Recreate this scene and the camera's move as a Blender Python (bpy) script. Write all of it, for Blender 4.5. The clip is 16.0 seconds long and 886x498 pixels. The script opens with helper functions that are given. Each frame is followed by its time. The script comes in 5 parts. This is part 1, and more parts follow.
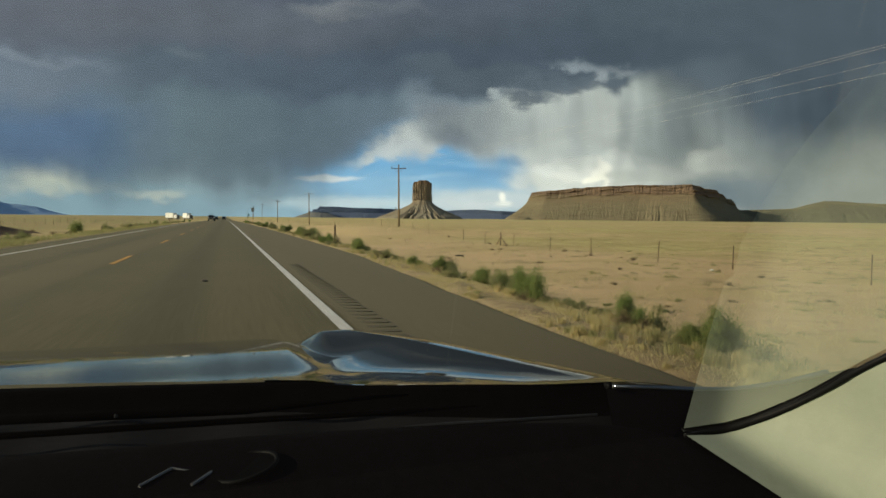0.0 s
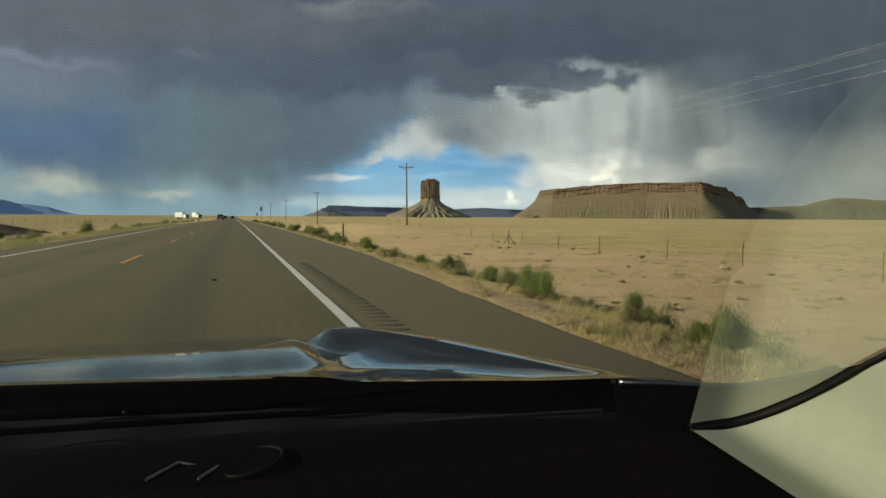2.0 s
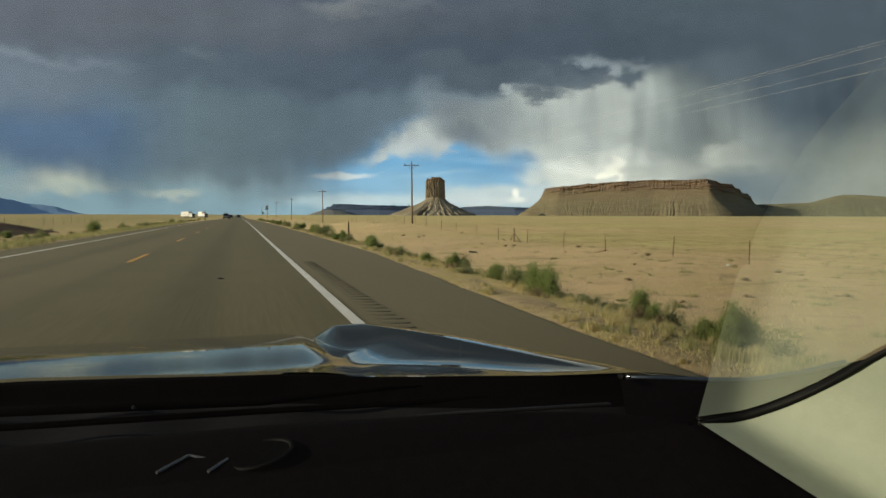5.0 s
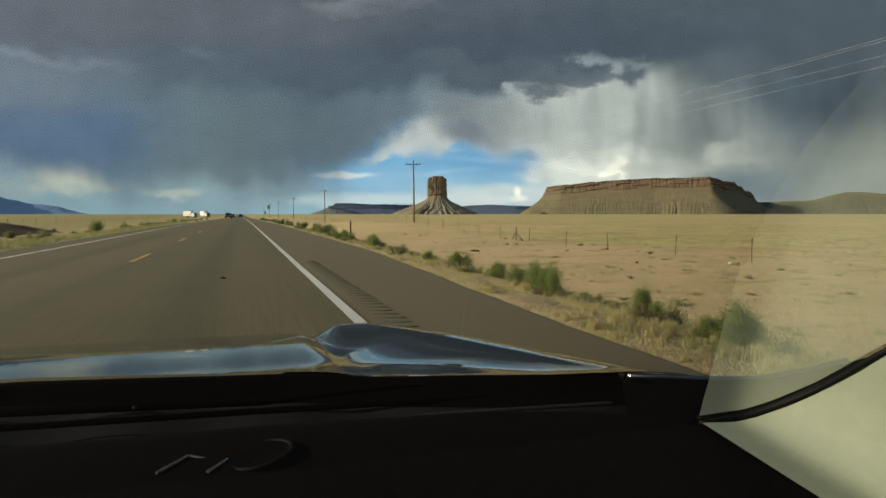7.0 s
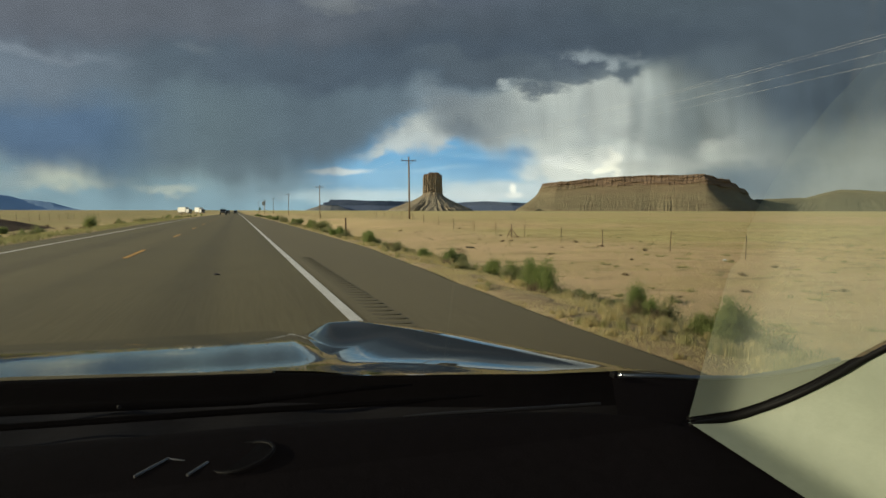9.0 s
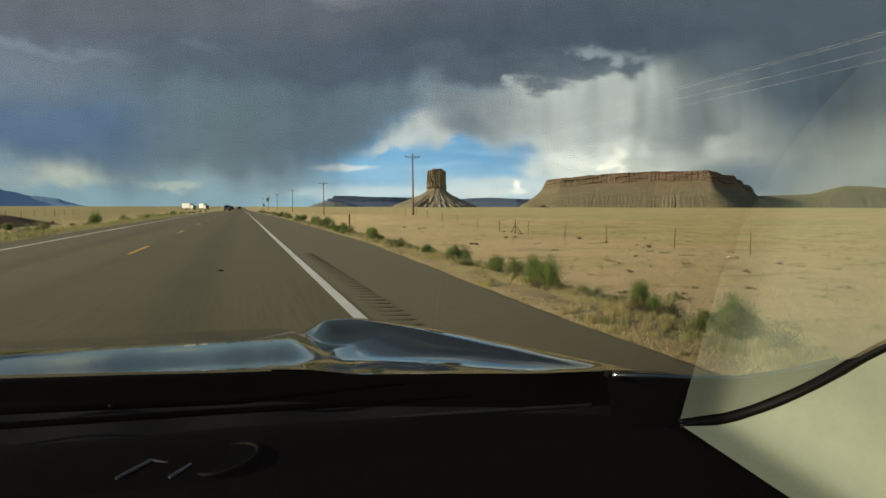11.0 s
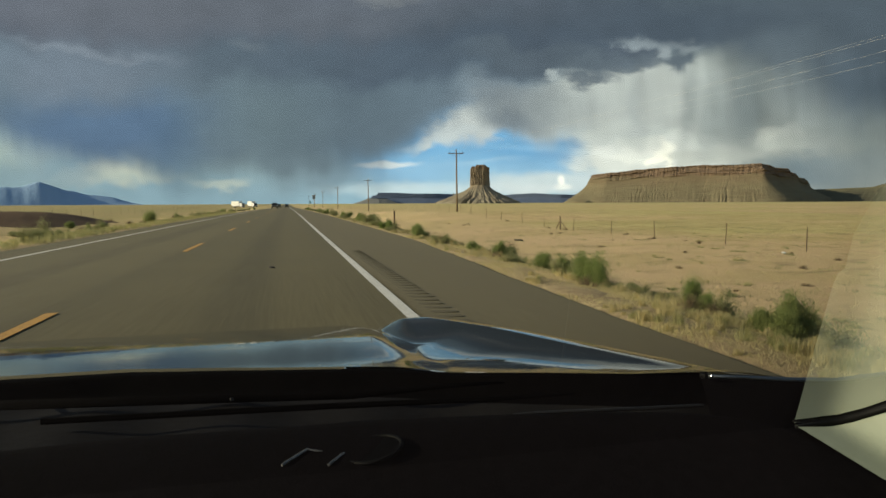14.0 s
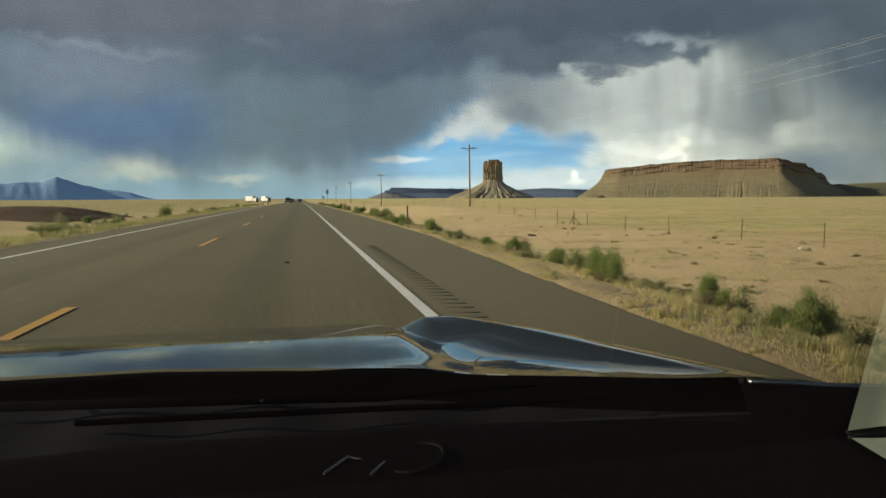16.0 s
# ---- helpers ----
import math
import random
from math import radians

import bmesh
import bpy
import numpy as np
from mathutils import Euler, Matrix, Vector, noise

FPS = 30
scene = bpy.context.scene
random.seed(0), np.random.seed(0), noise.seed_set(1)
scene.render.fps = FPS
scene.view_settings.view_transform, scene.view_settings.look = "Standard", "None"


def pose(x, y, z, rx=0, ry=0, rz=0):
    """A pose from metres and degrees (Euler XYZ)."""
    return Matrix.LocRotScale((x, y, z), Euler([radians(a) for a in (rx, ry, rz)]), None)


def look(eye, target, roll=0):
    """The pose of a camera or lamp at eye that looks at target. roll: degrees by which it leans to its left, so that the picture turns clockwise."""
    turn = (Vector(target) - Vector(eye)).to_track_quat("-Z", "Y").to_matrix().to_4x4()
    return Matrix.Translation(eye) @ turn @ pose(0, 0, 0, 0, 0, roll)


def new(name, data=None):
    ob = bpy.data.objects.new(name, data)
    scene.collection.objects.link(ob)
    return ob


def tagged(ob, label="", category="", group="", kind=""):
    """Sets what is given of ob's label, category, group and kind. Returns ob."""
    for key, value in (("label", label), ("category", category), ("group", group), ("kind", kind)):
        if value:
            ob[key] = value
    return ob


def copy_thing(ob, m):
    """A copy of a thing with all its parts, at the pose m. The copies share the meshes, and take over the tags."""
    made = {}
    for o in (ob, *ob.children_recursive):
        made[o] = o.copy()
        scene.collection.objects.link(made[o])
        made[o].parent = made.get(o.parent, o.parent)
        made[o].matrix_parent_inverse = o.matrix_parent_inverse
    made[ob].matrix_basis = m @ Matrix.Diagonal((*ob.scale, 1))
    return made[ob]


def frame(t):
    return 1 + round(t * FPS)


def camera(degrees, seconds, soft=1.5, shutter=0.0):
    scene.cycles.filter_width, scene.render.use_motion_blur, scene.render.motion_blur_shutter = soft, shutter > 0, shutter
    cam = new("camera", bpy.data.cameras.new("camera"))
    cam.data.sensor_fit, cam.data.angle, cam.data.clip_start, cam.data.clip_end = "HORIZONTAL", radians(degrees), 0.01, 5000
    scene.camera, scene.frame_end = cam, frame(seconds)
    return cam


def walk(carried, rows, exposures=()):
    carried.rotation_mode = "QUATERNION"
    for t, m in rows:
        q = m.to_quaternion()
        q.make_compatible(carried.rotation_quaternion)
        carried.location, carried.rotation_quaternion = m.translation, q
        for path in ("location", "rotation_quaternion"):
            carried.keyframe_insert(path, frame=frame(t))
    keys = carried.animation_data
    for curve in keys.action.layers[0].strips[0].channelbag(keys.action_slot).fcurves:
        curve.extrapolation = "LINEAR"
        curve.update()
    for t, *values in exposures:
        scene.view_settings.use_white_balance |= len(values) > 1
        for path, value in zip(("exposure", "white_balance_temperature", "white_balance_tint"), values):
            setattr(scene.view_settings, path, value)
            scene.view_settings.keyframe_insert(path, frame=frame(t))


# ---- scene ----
cam = camera(69.2, 16.0)
PATH = [
    (0, (-0.0026, 0.0008, 1.1654), (0.6405, 1.8921, 1.0698), 0.55),
    (0.5, (0.0005, 0.0025, 1.1640), (0.6386, 1.8955, 1.0670), 0.44),
    (1, (-0.0023, 0.0028, 1.1644), (0.6284, 1.8982, 1.0661), 0.40),
    (1.5, (-0.0022, 0.0001, 1.1636), (0.6230, 1.8972, 1.0642), 0.43),
    (2, (-0.0003, -0.0002, 1.1629), (0.6191, 1.8988, 1.0624), 0.34),
    (2.5, (0.0013, -0.0017, 1.1616), (0.6178, 1.8982, 1.0601), 0.33),
    (3, (0.0022, 0.0005, 1.1619), (0.6141, 1.9019, 1.0598), 0.25),
    (3.5, (0.0026, 0.0019, 1.1613), (0.6098, 1.9047, 1.0581), 0.15),
    (4, (-0.0007, 0.0010, 1.1598), (0.6044, 1.9045, 1.0560), 0.12),
    (6.5, (-0.0024, -0.0012, 1.1597), (0.5963, 1.9039, 1.0497), 0.05),
    (7, (-0.0000, 0.0000, 1.1600), (0.5972, 1.9056, 1.0501), -0.05),
    (7.5, (-0.0029, 0.0025, 1.1628), (0.5997, 1.9063, 1.0510), 0.08),
    (8, (0.0033, 0.0034, 1.1622), (0.6102, 1.9056, 1.0472), 0.06),
    (8.5, (0.0057, 0.0043, 1.1618), (0.6148, 1.9056, 1.0441), 0.06),
    (9, (0.0090, 0.0064, 1.1610), (0.6199, 1.9071, 1.0405), 0.06),
    (11.5, (0.0230, 0.0095, 1.1629), (0.6187, 1.9140, 1.0288), 0.04),
    (12, (0.0228, 0.0054, 1.1611), (0.6092, 1.9127, 1.0251), -0.01),
    (12.5, (0.0157, 0.0021, 1.1634), (0.5661, 1.9200, 1.0254), 0.05),
    (13, (0.0020, 0.0013, 1.1677), (0.5160, 1.9290, 1.0268), -0.05),
    (13.5, (-0.0310, -0.0008, 1.1753), (0.4643, 1.9317, 1.0334), -0.27),
    (14, (-0.0483, -0.0088, 1.1753), (0.4203, 1.9303, 1.0321), -0.30),
    (14.5, (-0.0628, -0.0035, 1.1820), (0.3857, 1.9401, 1.0369), -0.27),
    (15, (-0.0531, 0.0021, 1.1800), (0.3895, 1.9468, 1.0298), -0.25),
    (15.5, (-0.0601, -0.0002, 1.1790), (0.3757, 1.9454, 1.0223), -0.27),
    (16, (-0.0677, 0.0056, 1.1824), (0.3621, 1.9524, 1.0235), -0.28),
]
walk(cam, [(t, look(eye, target, roll)) for t, eye, target, roll in PATH], [(0.0, 0.32, 6720, 1), (9.0, 0.34, 6720, 1), (13.0, 0.44, 6760, 1), (16.0, 0.52, 6760, 1)])

# ---------- light ----------
SUN_AZ, SUN_EL = -82.0, 18.0
world = bpy.data.worlds.new("storm_sky")
scene.world = world
world.use_nodes = True


def lin(r, g, b):
    """Linear colour from 8-bit display values."""
    return tuple((c / 255 / 12.92) if c <= 10 else ((c / 255 + 0.055) / 1.055) ** 2.4 for c in (r, g, b)) + (1.0,)


class Nodes:
    """Short hand for building a node tree."""

    def __init__(self, tree, fresh=True):
        self.tree = tree
        if fresh:
            tree.nodes.clear()

    def add(self, kind, operation="", use_clamp=False, interpolation_type="", data_type="", blend_type="", sky_type="", sun_disc=True):
        node = self.tree.nodes.new(kind)
        if operation:
            node.operation = operation
        if use_clamp:
            node.use_clamp = True
        if interpolation_type:
            node.interpolation_type = interpolation_type
        if data_type:
            node.data_type = data_type
        if blend_type:
            node.blend_type = blend_type
        if sky_type:
            node.sky_type = sky_type
            node.sun_disc = sun_disc
        return node

    def put(self, socket, value):
        if isinstance(value, bpy.types.NodeSocket):
            self.tree.links.new(value, socket)
        else:
            socket.default_value = value

    def math(self, op, a, b=0.0, c=0.0, clamp=False):
        node = self.add("ShaderNodeMath", operation=op, use_clamp=clamp)
        for socket, value in zip(node.inputs, (a, b, c)):
            self.put(socket, value)
        return node.outputs[0]

    def dot(self, a, vector):
        node = self.add("ShaderNodeVectorMath", operation="DOT_PRODUCT")
        self.put(node.inputs[0], a)
        self.put(node.inputs[1], vector)
        return node.outputs["Value"]

    def combine(self, x, y, z=0.0):
        node = self.add("ShaderNodeCombineXYZ")
        for socket, value in zip(node.inputs, (x, y, z)):
            self.put(socket, value)
        return node.outputs[0]

    def noise(self, vector, scale, detail=3.0, rough=0.55, distortion=0.0):
        node = self.add("ShaderNodeTexNoise")
        self.put(node.inputs["Vector"], vector)
        self.put(node.inputs["Scale"], scale)
        self.put(node.inputs["Detail"], detail)
        self.put(node.inputs["Roughness"], rough)
        self.put(node.inputs["Distortion"], distortion)
        return node.outputs["Fac"]

    def step(self, value, low, high):
        node = self.add("ShaderNodeMapRange", interpolation_type="SMOOTHSTEP")
        self.put(node.inputs["Value"], value)
        self.put(node.inputs["From Min"], low)
        self.put(node.inputs["From Max"], high)
        return node.outputs["Result"]

    def mix(self, fac, a, b, blend="MIX"):
        node = self.add("ShaderNodeMix", data_type="RGBA", blend_type=blend)
        self.put(node.inputs[0], fac)
        self.put(node.inputs[6], a)
        self.put(node.inputs[7], b)
        return node.outputs[2]


# The sky: a Nishita sky with the storm's clouds laid over it, charted on a plane that faces 17.4 degrees right of the road.
sk = Nodes(world.node_tree)
ahead = (math.sin(radians(17.4)), math.cos(radians(17.4)), 0.0)
across = (math.cos(radians(17.4)), -math.sin(radians(17.4)), 0.0)
way = sk.add("ShaderNodeTexCoord").outputs["Generated"]
depth = sk.dot(way, ahead)
safe = sk.math("MAXIMUM", depth, 0.12)
U0 = sk.math("DIVIDE", sk.dot(way, across), safe)
V0 = sk.math("DIVIDE", sk.dot(way, (0, 0, 1)), safe)
chart = sk.combine(U0, V0)
big = sk.noise(chart, 5.0, 3.0)
big2 = sk.noise(sk.combine(sk.math("ADD", U0, 7.3), V0), 5.0, 3.0)
fine = sk.noise(sk.combine(U0, sk.math("MULTIPLY", V0, 1.6)), 17.0, 6.0, 0.58)
fine2 = sk.noise(sk.combine(sk.math("ADD", U0, 3.1), sk.math("MULTIPLY", V0, 1.6)), 17.0, 6.0, 0.6)
slant = sk.math("ADD", U0, sk.math("MULTIPLY", V0, 0.12))
rain = sk.noise(sk.combine(slant, sk.math("MULTIPLY", V0, 0.16)), 15.0, 4.0, 0.55)
drizzle = sk.noise(sk.combine(sk.math("ADD", slant, 5.0), sk.math("MULTIPLY", V0, 0.10)), 44.0, 3.0, 0.6)
veil = sk.noise(sk.combine(slant, sk.math("MULTIPLY", V0, 0.3)), 7.0, 3.0, 0.55)


def bent(amount_big, amount_fine):
    u = sk.math("MULTIPLY_ADD", sk.math("SUBTRACT", big, 0.5), amount_big, U0)
    u = sk.math("MULTIPLY_ADD", sk.math("SUBTRACT", fine, 0.5), amount_fine, u)
    v = sk.math("MULTIPLY_ADD", sk.math("SUBTRACT", big2, 0.5), amount_big, V0)
    v = sk.math("MULTIPLY_ADD", sk.math("SUBTRACT", fine2, 0.5), amount_fine, v)
    return u, v


SOFT = bent(0.12, 0.03)
PUFF = bent(0.05, 0.07)
WISP = bent(0.01, 0.022)
u_fall = sk.math("MULTIPLY_ADD", sk.math("SUBTRACT", big, 0.5), 0.08, U0)
v_fall = sk.math("MULTIPLY_ADD", sk.math("SUBTRACT", rain, 0.5), 0.075, sk.math("MULTIPLY_ADD", sk.math("SUBTRACT", big2, 0.5), 0.06, V0))
FALL = (u_fall, v_fall)

nish = sk.add("ShaderNodeTexSky", sky_type="NISHITA", sun_disc=False)
nish.sun_elevation, nish.sun_rotation = radians(SUN_EL), radians(SUN_AZ)
nish.air_density, nish.dust_density, nish.ozone_density = 1.0, 1.0, 1.5
clear = sk.mix(1.0, nish.outputs[0], (0.10, 0.10, 0.10, 1), "MULTIPLY")
sky = clear


def cloud(x, y, rx, ry, colour, alpha=1.0, soft=0.35, bend=SOFT, tilt=0.0, rule=None):
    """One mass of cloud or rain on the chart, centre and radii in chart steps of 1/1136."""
    global sky
    cu, cv = (x - 784) / 1136, (378 - y) / 1136
    du = sk.math("SUBTRACT", bend[0], cu)
    dv = sk.math("SUBTRACT", bend[1], cv)
    if tilt:
        c, s = math.cos(radians(tilt)), math.sin(radians(tilt))
        du, dv = (sk.math("MULTIPLY_ADD", du, c, sk.math("MULTIPLY", dv, s)),
                  sk.math("MULTIPLY_ADD", dv, c, sk.math("MULTIPLY", du, -s)))
    du = sk.math("MULTIPLY", du, 1136 / rx)
    dv = sk.math("MULTIPLY", dv, 1136 / ry)
    far = sk.math("SQRT", sk.math("MULTIPLY_ADD", du, du, sk.math("MULTIPLY", dv, dv)))
    mask = sk.math("MULTIPLY", sk.step(far, 1.0 + soft, max(0.0, 1.0 - soft)), alpha)
    if rule is not None:
        mask = sk.math("MULTIPLY", mask, rule)
    sky = sk.mix(mask, sky, lin(*colour))


streaks = sk.step(rain, 0.25, 0.75)
# clear gap and the pale air along the horizon
cloud(790, 290, 330, 120, (98, 152, 196), 0.95, 0.5)
cloud(700, 290, 150, 26, (128, 174, 206), 0.5, 0.9, WISP, 8)
cloud(790, 330, 240, 26, (160, 194, 214), 0.6, 0.9, (U0, V0))
cloud(560, 376, 900, 40, (146, 178, 194), 0.8, 0.7)
cloud(120, 340, 430, 60, (124, 148, 160), 0.9, 0.5)
# grey air to the right
cloud(1390, 220, 420, 190, (136, 142, 139), 1.0, 0.35)
cloud(1260, 300, 230, 70, (158, 162, 156), 0.8, 0.6)
cloud(1345, 326, 110, 26, (104, 120, 130), 0.85, 0.7)
cloud(1500, 330, 140, 34, (136, 142, 140), 0.7, 0.7)
# white clouds by the gap
cloud(1070, 300, 135, 46, (208, 210, 203), 1.0, 0.22, PUFF)
cloud(1010, 262, 80, 26, (196, 200, 196), 1.0, 0.4, PUFF)
cloud(1060, 276, 46, 16, (232, 231, 220), 0.85, 0.4, PUFF)
cloud(1092, 288, 17, 24, (252, 248, 232), 1.0, 0.3, PUFF)
cloud(1084, 304, 26, 10, (248, 244, 226), 0.9, 0.4, PUFF)
cloud(985, 290, 26, 12, (222, 223, 216), 0.8, 0.35, PUFF)
cloud(1032, 298, 34, 10, (226, 226, 216), 0.75, 0.4, PUFF)
cloud(1050, 262, 40, 7, (170, 178, 180), 0.6, 0.6, WISP, 4)
cloud(1122, 300, 24, 12, (196, 197, 188), 0.7, 0.5, PUFF)
cloud(1180, 296, 70, 18, (182, 184, 176), 0.8, 0.6, PUFF)
cloud(1272, 270, 34, 17, (186, 188, 180), 0.85, 0.45, PUFF)
cloud(1262, 262, 16, 9, (196, 198, 188), 0.7, 0.5, PUFF)
cloud(1296, 284, 40, 7, (176, 180, 172), 0.6, 0.6, WISP)
cloud(1330, 282, 60, 12, (166, 170, 164), 0.6, 0.7, PUFF)
cloud(900, 346, 130, 22, (196, 206, 208), 0.95, 0.45, WISP)
cloud(830, 356, 90, 10, (206, 212, 212), 0.7, 0.6, WISP)
cloud(660, 354, 130, 12, (190, 204, 208), 0.85, 0.7, WISP)
cloud(610, 309, 50, 6, (206, 212, 214), 0.95, 0.5, WISP)
cloud(668, 276, 30, 6, (176, 194, 206), 0.7, 0.8, WISP, 6)
cloud(914, 341, 7, 11, (244, 242, 232), 0.95, 0.4, WISP)
cloud(916, 353, 14, 6, (236, 236, 228), 0.8, 0.5, WISP)
cloud(770, 306, 60, 4, (168, 196, 214), 0.4, 0.9, WISP, 6)
cloud(870, 284, 70, 5, (150, 188, 214), 0.35, 0.9, WISP, -5)
cloud(1035, 205, 200, 62, (182, 186, 182), 1.0, 0.45, SOFT)
cloud(760, 238, 76, 26, (178, 184, 186), 1.0, 0.45, PUFF, 12)
cloud(708, 258, 50, 10, (184, 191, 193), 0.85, 0.5, PUFF, 16)
cloud(790, 212, 60, 22, (186, 190, 188), 0.9, 0.5, PUFF, 14)
cloud(880, 215, 110, 36, (168, 174, 174), 0.9, 0.5, FALL)
cloud(1010, 200, 260, 64, (144, 149, 148), 0.75, 0.6, FALL, 0, streaks)
# white glimpses under the storm
cloud(112, 320, 60, 26, (184, 186, 170), 0.85, 0.7, PUFF)
cloud(205, 326, 44, 18, (168, 174, 164), 0.8, 0.7, PUFF)
cloud(40, 330, 60, 18, (140, 154, 158), 0.7, 0.7, PUFF)
cloud(310, 342, 46, 9, (178, 184, 174), 0.75, 0.7, PUFF)
# the storm's body and its rain
cloud(745, 180, 90, 34, (126, 136, 144), 0.9, 0.6)
cloud(640, 196, 90, 52, (98, 109, 120), 0.9, 0.5, SOFT, 20)
cloud(250, 130, 500, 182, (96, 110, 122), 1.0, 0.16, FALL)
cloud(500, 215, 165, 96, (88, 101, 112), 0.9, 0.35, FALL)
cloud(500, 326, 90, 30, (110, 124, 132), 0.65, 0.6, FALL)
cloud(440, 300, 120, 22, (94, 107, 116), 0.7, 0.8, FALL)
cloud(250, 316, 60, 40, (104, 122, 132), 0.6, 0.7, FALL)
cloud(828, 236, 46, 18, (104, 114, 124), 0.75, 0.7, FALL)
cloud(822, 190, 60, 48, (104, 112, 120), 0.65, 0.7, FALL)
cloud(890, 200, 26, 40, (122, 129, 133), 0.5, 0.8, FALL)
cloud(90, 240, 200, 62, (80, 104, 136), 0.65, 0.7)
cloud(225, 262, 50, 60, (78, 99, 122), 0.5, 0.8, FALL)
cloud(370, 235, 110, 70, (97, 111, 118), 0.6, 0.8, FALL)
cloud(1222, 212, 46, 70, (100, 109, 112), 0.8, 0.7, FALL)
cloud(1165, 215, 24, 80, (136, 143, 142), 0.7, 0.7, FALL)
cloud(1125, 215, 12, 66, (118, 126, 127), 0.5, 0.8, FALL)
cloud(1050, 212, 14, 50, (138, 144, 145), 0.45, 0.8, FALL)
cloud(1290, 205, 36, 60, (130, 137, 137), 0.8, 0.7, FALL)
cloud(1350, 215, 40, 90, (128, 135, 135), 0.7, 0.7, FALL)
cloud(1450, 250, 80, 60, (98, 108, 110), 0.65, 0.7, FALL)
cloud(1500, 150, 210, 92, (72, 83, 94), 0.95, 0.45, FALL)
# dark roof of cloud
cloud(640, -620, 3200, 640, (78, 85, 98), 0.9, 0.25)
cloud(560, 6, 1300, 104, (80, 88, 101), 1.0, 0.24)
cloud(1390, 36, 420, 98, (77, 87, 97), 1.0, 0.3)
cloud(1280, 118, 80, 34, (86, 96, 105), 0.8, 0.7, FALL)
cloud(640, 120, 300, 42, (70, 81, 95), 0.9, 0.5)
cloud(890, 128, 170, 34, (80, 90, 101), 1.0, 0.45, SOFT)
cloud(330, 120, 300, 40, (82, 93, 105), 0.7, 0.7)
cloud(1035, 127, 48, 14, (78, 87, 99), 0.9, 0.6, PUFF, -4)
cloud(1010, 142, 90, 14, (88, 98, 108), 0.85, 0.5, PUFF)
cloud(1116, 135, 28, 15, (82, 92, 102), 0.9, 0.6, PUFF)
cloud(962, 168, 42, 11, (84, 94, 105), 0.85, 0.6, PUFF)
cloud(902, 164, 12, 9, (168, 175, 177), 0.7, 0.7, PUFF)
cloud(1040, 108, 56, 9, (138, 147, 154), 0.8, 0.7, PUFF, -4)
cloud(1082, 124, 16, 8, (150, 158, 163), 0.7, 0.7, PUFF, -30)
cloud(1115, 108, 34, 9, (134, 142, 147), 0.7, 0.7, PUFF)
cloud(940, 70, 330, 36, (70, 80, 92), 0.85, 0.5)
cloud(860, 100, 150, 12, (72, 82, 95), 0.7, 0.6, SOFT)
# lighter breaks in it
cloud(30, 140, 150, 46, (110, 120, 134), 0.8, 0.8)
cloud(110, 30, 360, 56, (102, 105, 116), 0.8, 0.8)
cloud(60, 108, 120, 8, (126, 134, 146), 0.5, 0.9, SOFT, -5)
cloud(366, 113, 26, 9, (100, 108, 117), 0.5, 0.9)
cloud(610, 14, 60, 15, (128, 131, 134), 0.6, 0.8, PUFF)
cloud(720, 12, 50, 14, (112, 117, 124), 0.5, 0.8, PUFF)
cloud(400, 45, 420, 42, (90, 95, 104), 0.6, 0.7)
# grain inside the cloud
tone = sk.math("MULTIPLY_ADD", sk.math("SUBTRACT", fine, 0.5), 0.36, sk.math("MULTIPLY_ADD", sk.math("SUBTRACT", veil, 0.5), 0.22, 1.0))
fall = sk.math("MULTIPLY", sk.step(U0, 0.0, 0.16), sk.math("MULTIPLY", sk.step(V0, 0.06, 0.13), sk.step(V0, 0.25, 0.19)))
tone = sk.math("MULTIPLY_ADD", sk.math("MULTIPLY", sk.math("SUBTRACT", rain, 0.5), fall), 1.0, tone)
tone = sk.math("MULTIPLY_ADD", sk.math("MULTIPLY", sk.math("SUBTRACT", drizzle, 0.5), fall), 0.35, tone)
tone = sk.math("MULTIPLY", tone, 1.06)
sky = sk.mix(1.0, sky, sk.combine(tone, tone, sk.math("MULTIPLY", tone, 1.05)), "MULTIPLY")
# the sky clears on the sun's side
open_air = sk.math("MULTIPLY", sk.step(U0, -0.85, -1.6), sk.step(sk.math("ADD", V0, sk.math("MULTIPLY", U0, 0.25)), 1.1, 0.3))
sky = sk.mix(sk.math("MULTIPLY", open_air, 0.9), sky, lin(150, 182, 206))
behind = sk.mix(0.35, clear, lin(120, 124, 130))
front = sk.step(depth, 0.05, 0.40)
sky = sk.mix(front, behind, sky)
back = sk.add("ShaderNodeBackground")
sk.put(back.inputs[0], sky)
back.inputs[1].default_value = 1.0
sk.put(sk.add("ShaderNodeOutputWorld").inputs[0], back.outputs[0])

sun = new("sun", bpy.data.lights.new("sun", "SUN"))
sun.data.energy, sun.data.angle, sun.data.color = 4.6, radians(0.6), (1.0, 0.86, 0.66)
sun_from = Vector((math.sin(radians(SUN_AZ)) * math.cos(radians(SUN_EL)), math.cos(radians(SUN_AZ)) * math.cos(radians(SUN_EL)), math.sin(radians(SUN_EL))))
sun.matrix_world = look(sun_from * 50, (0, 0, 0))


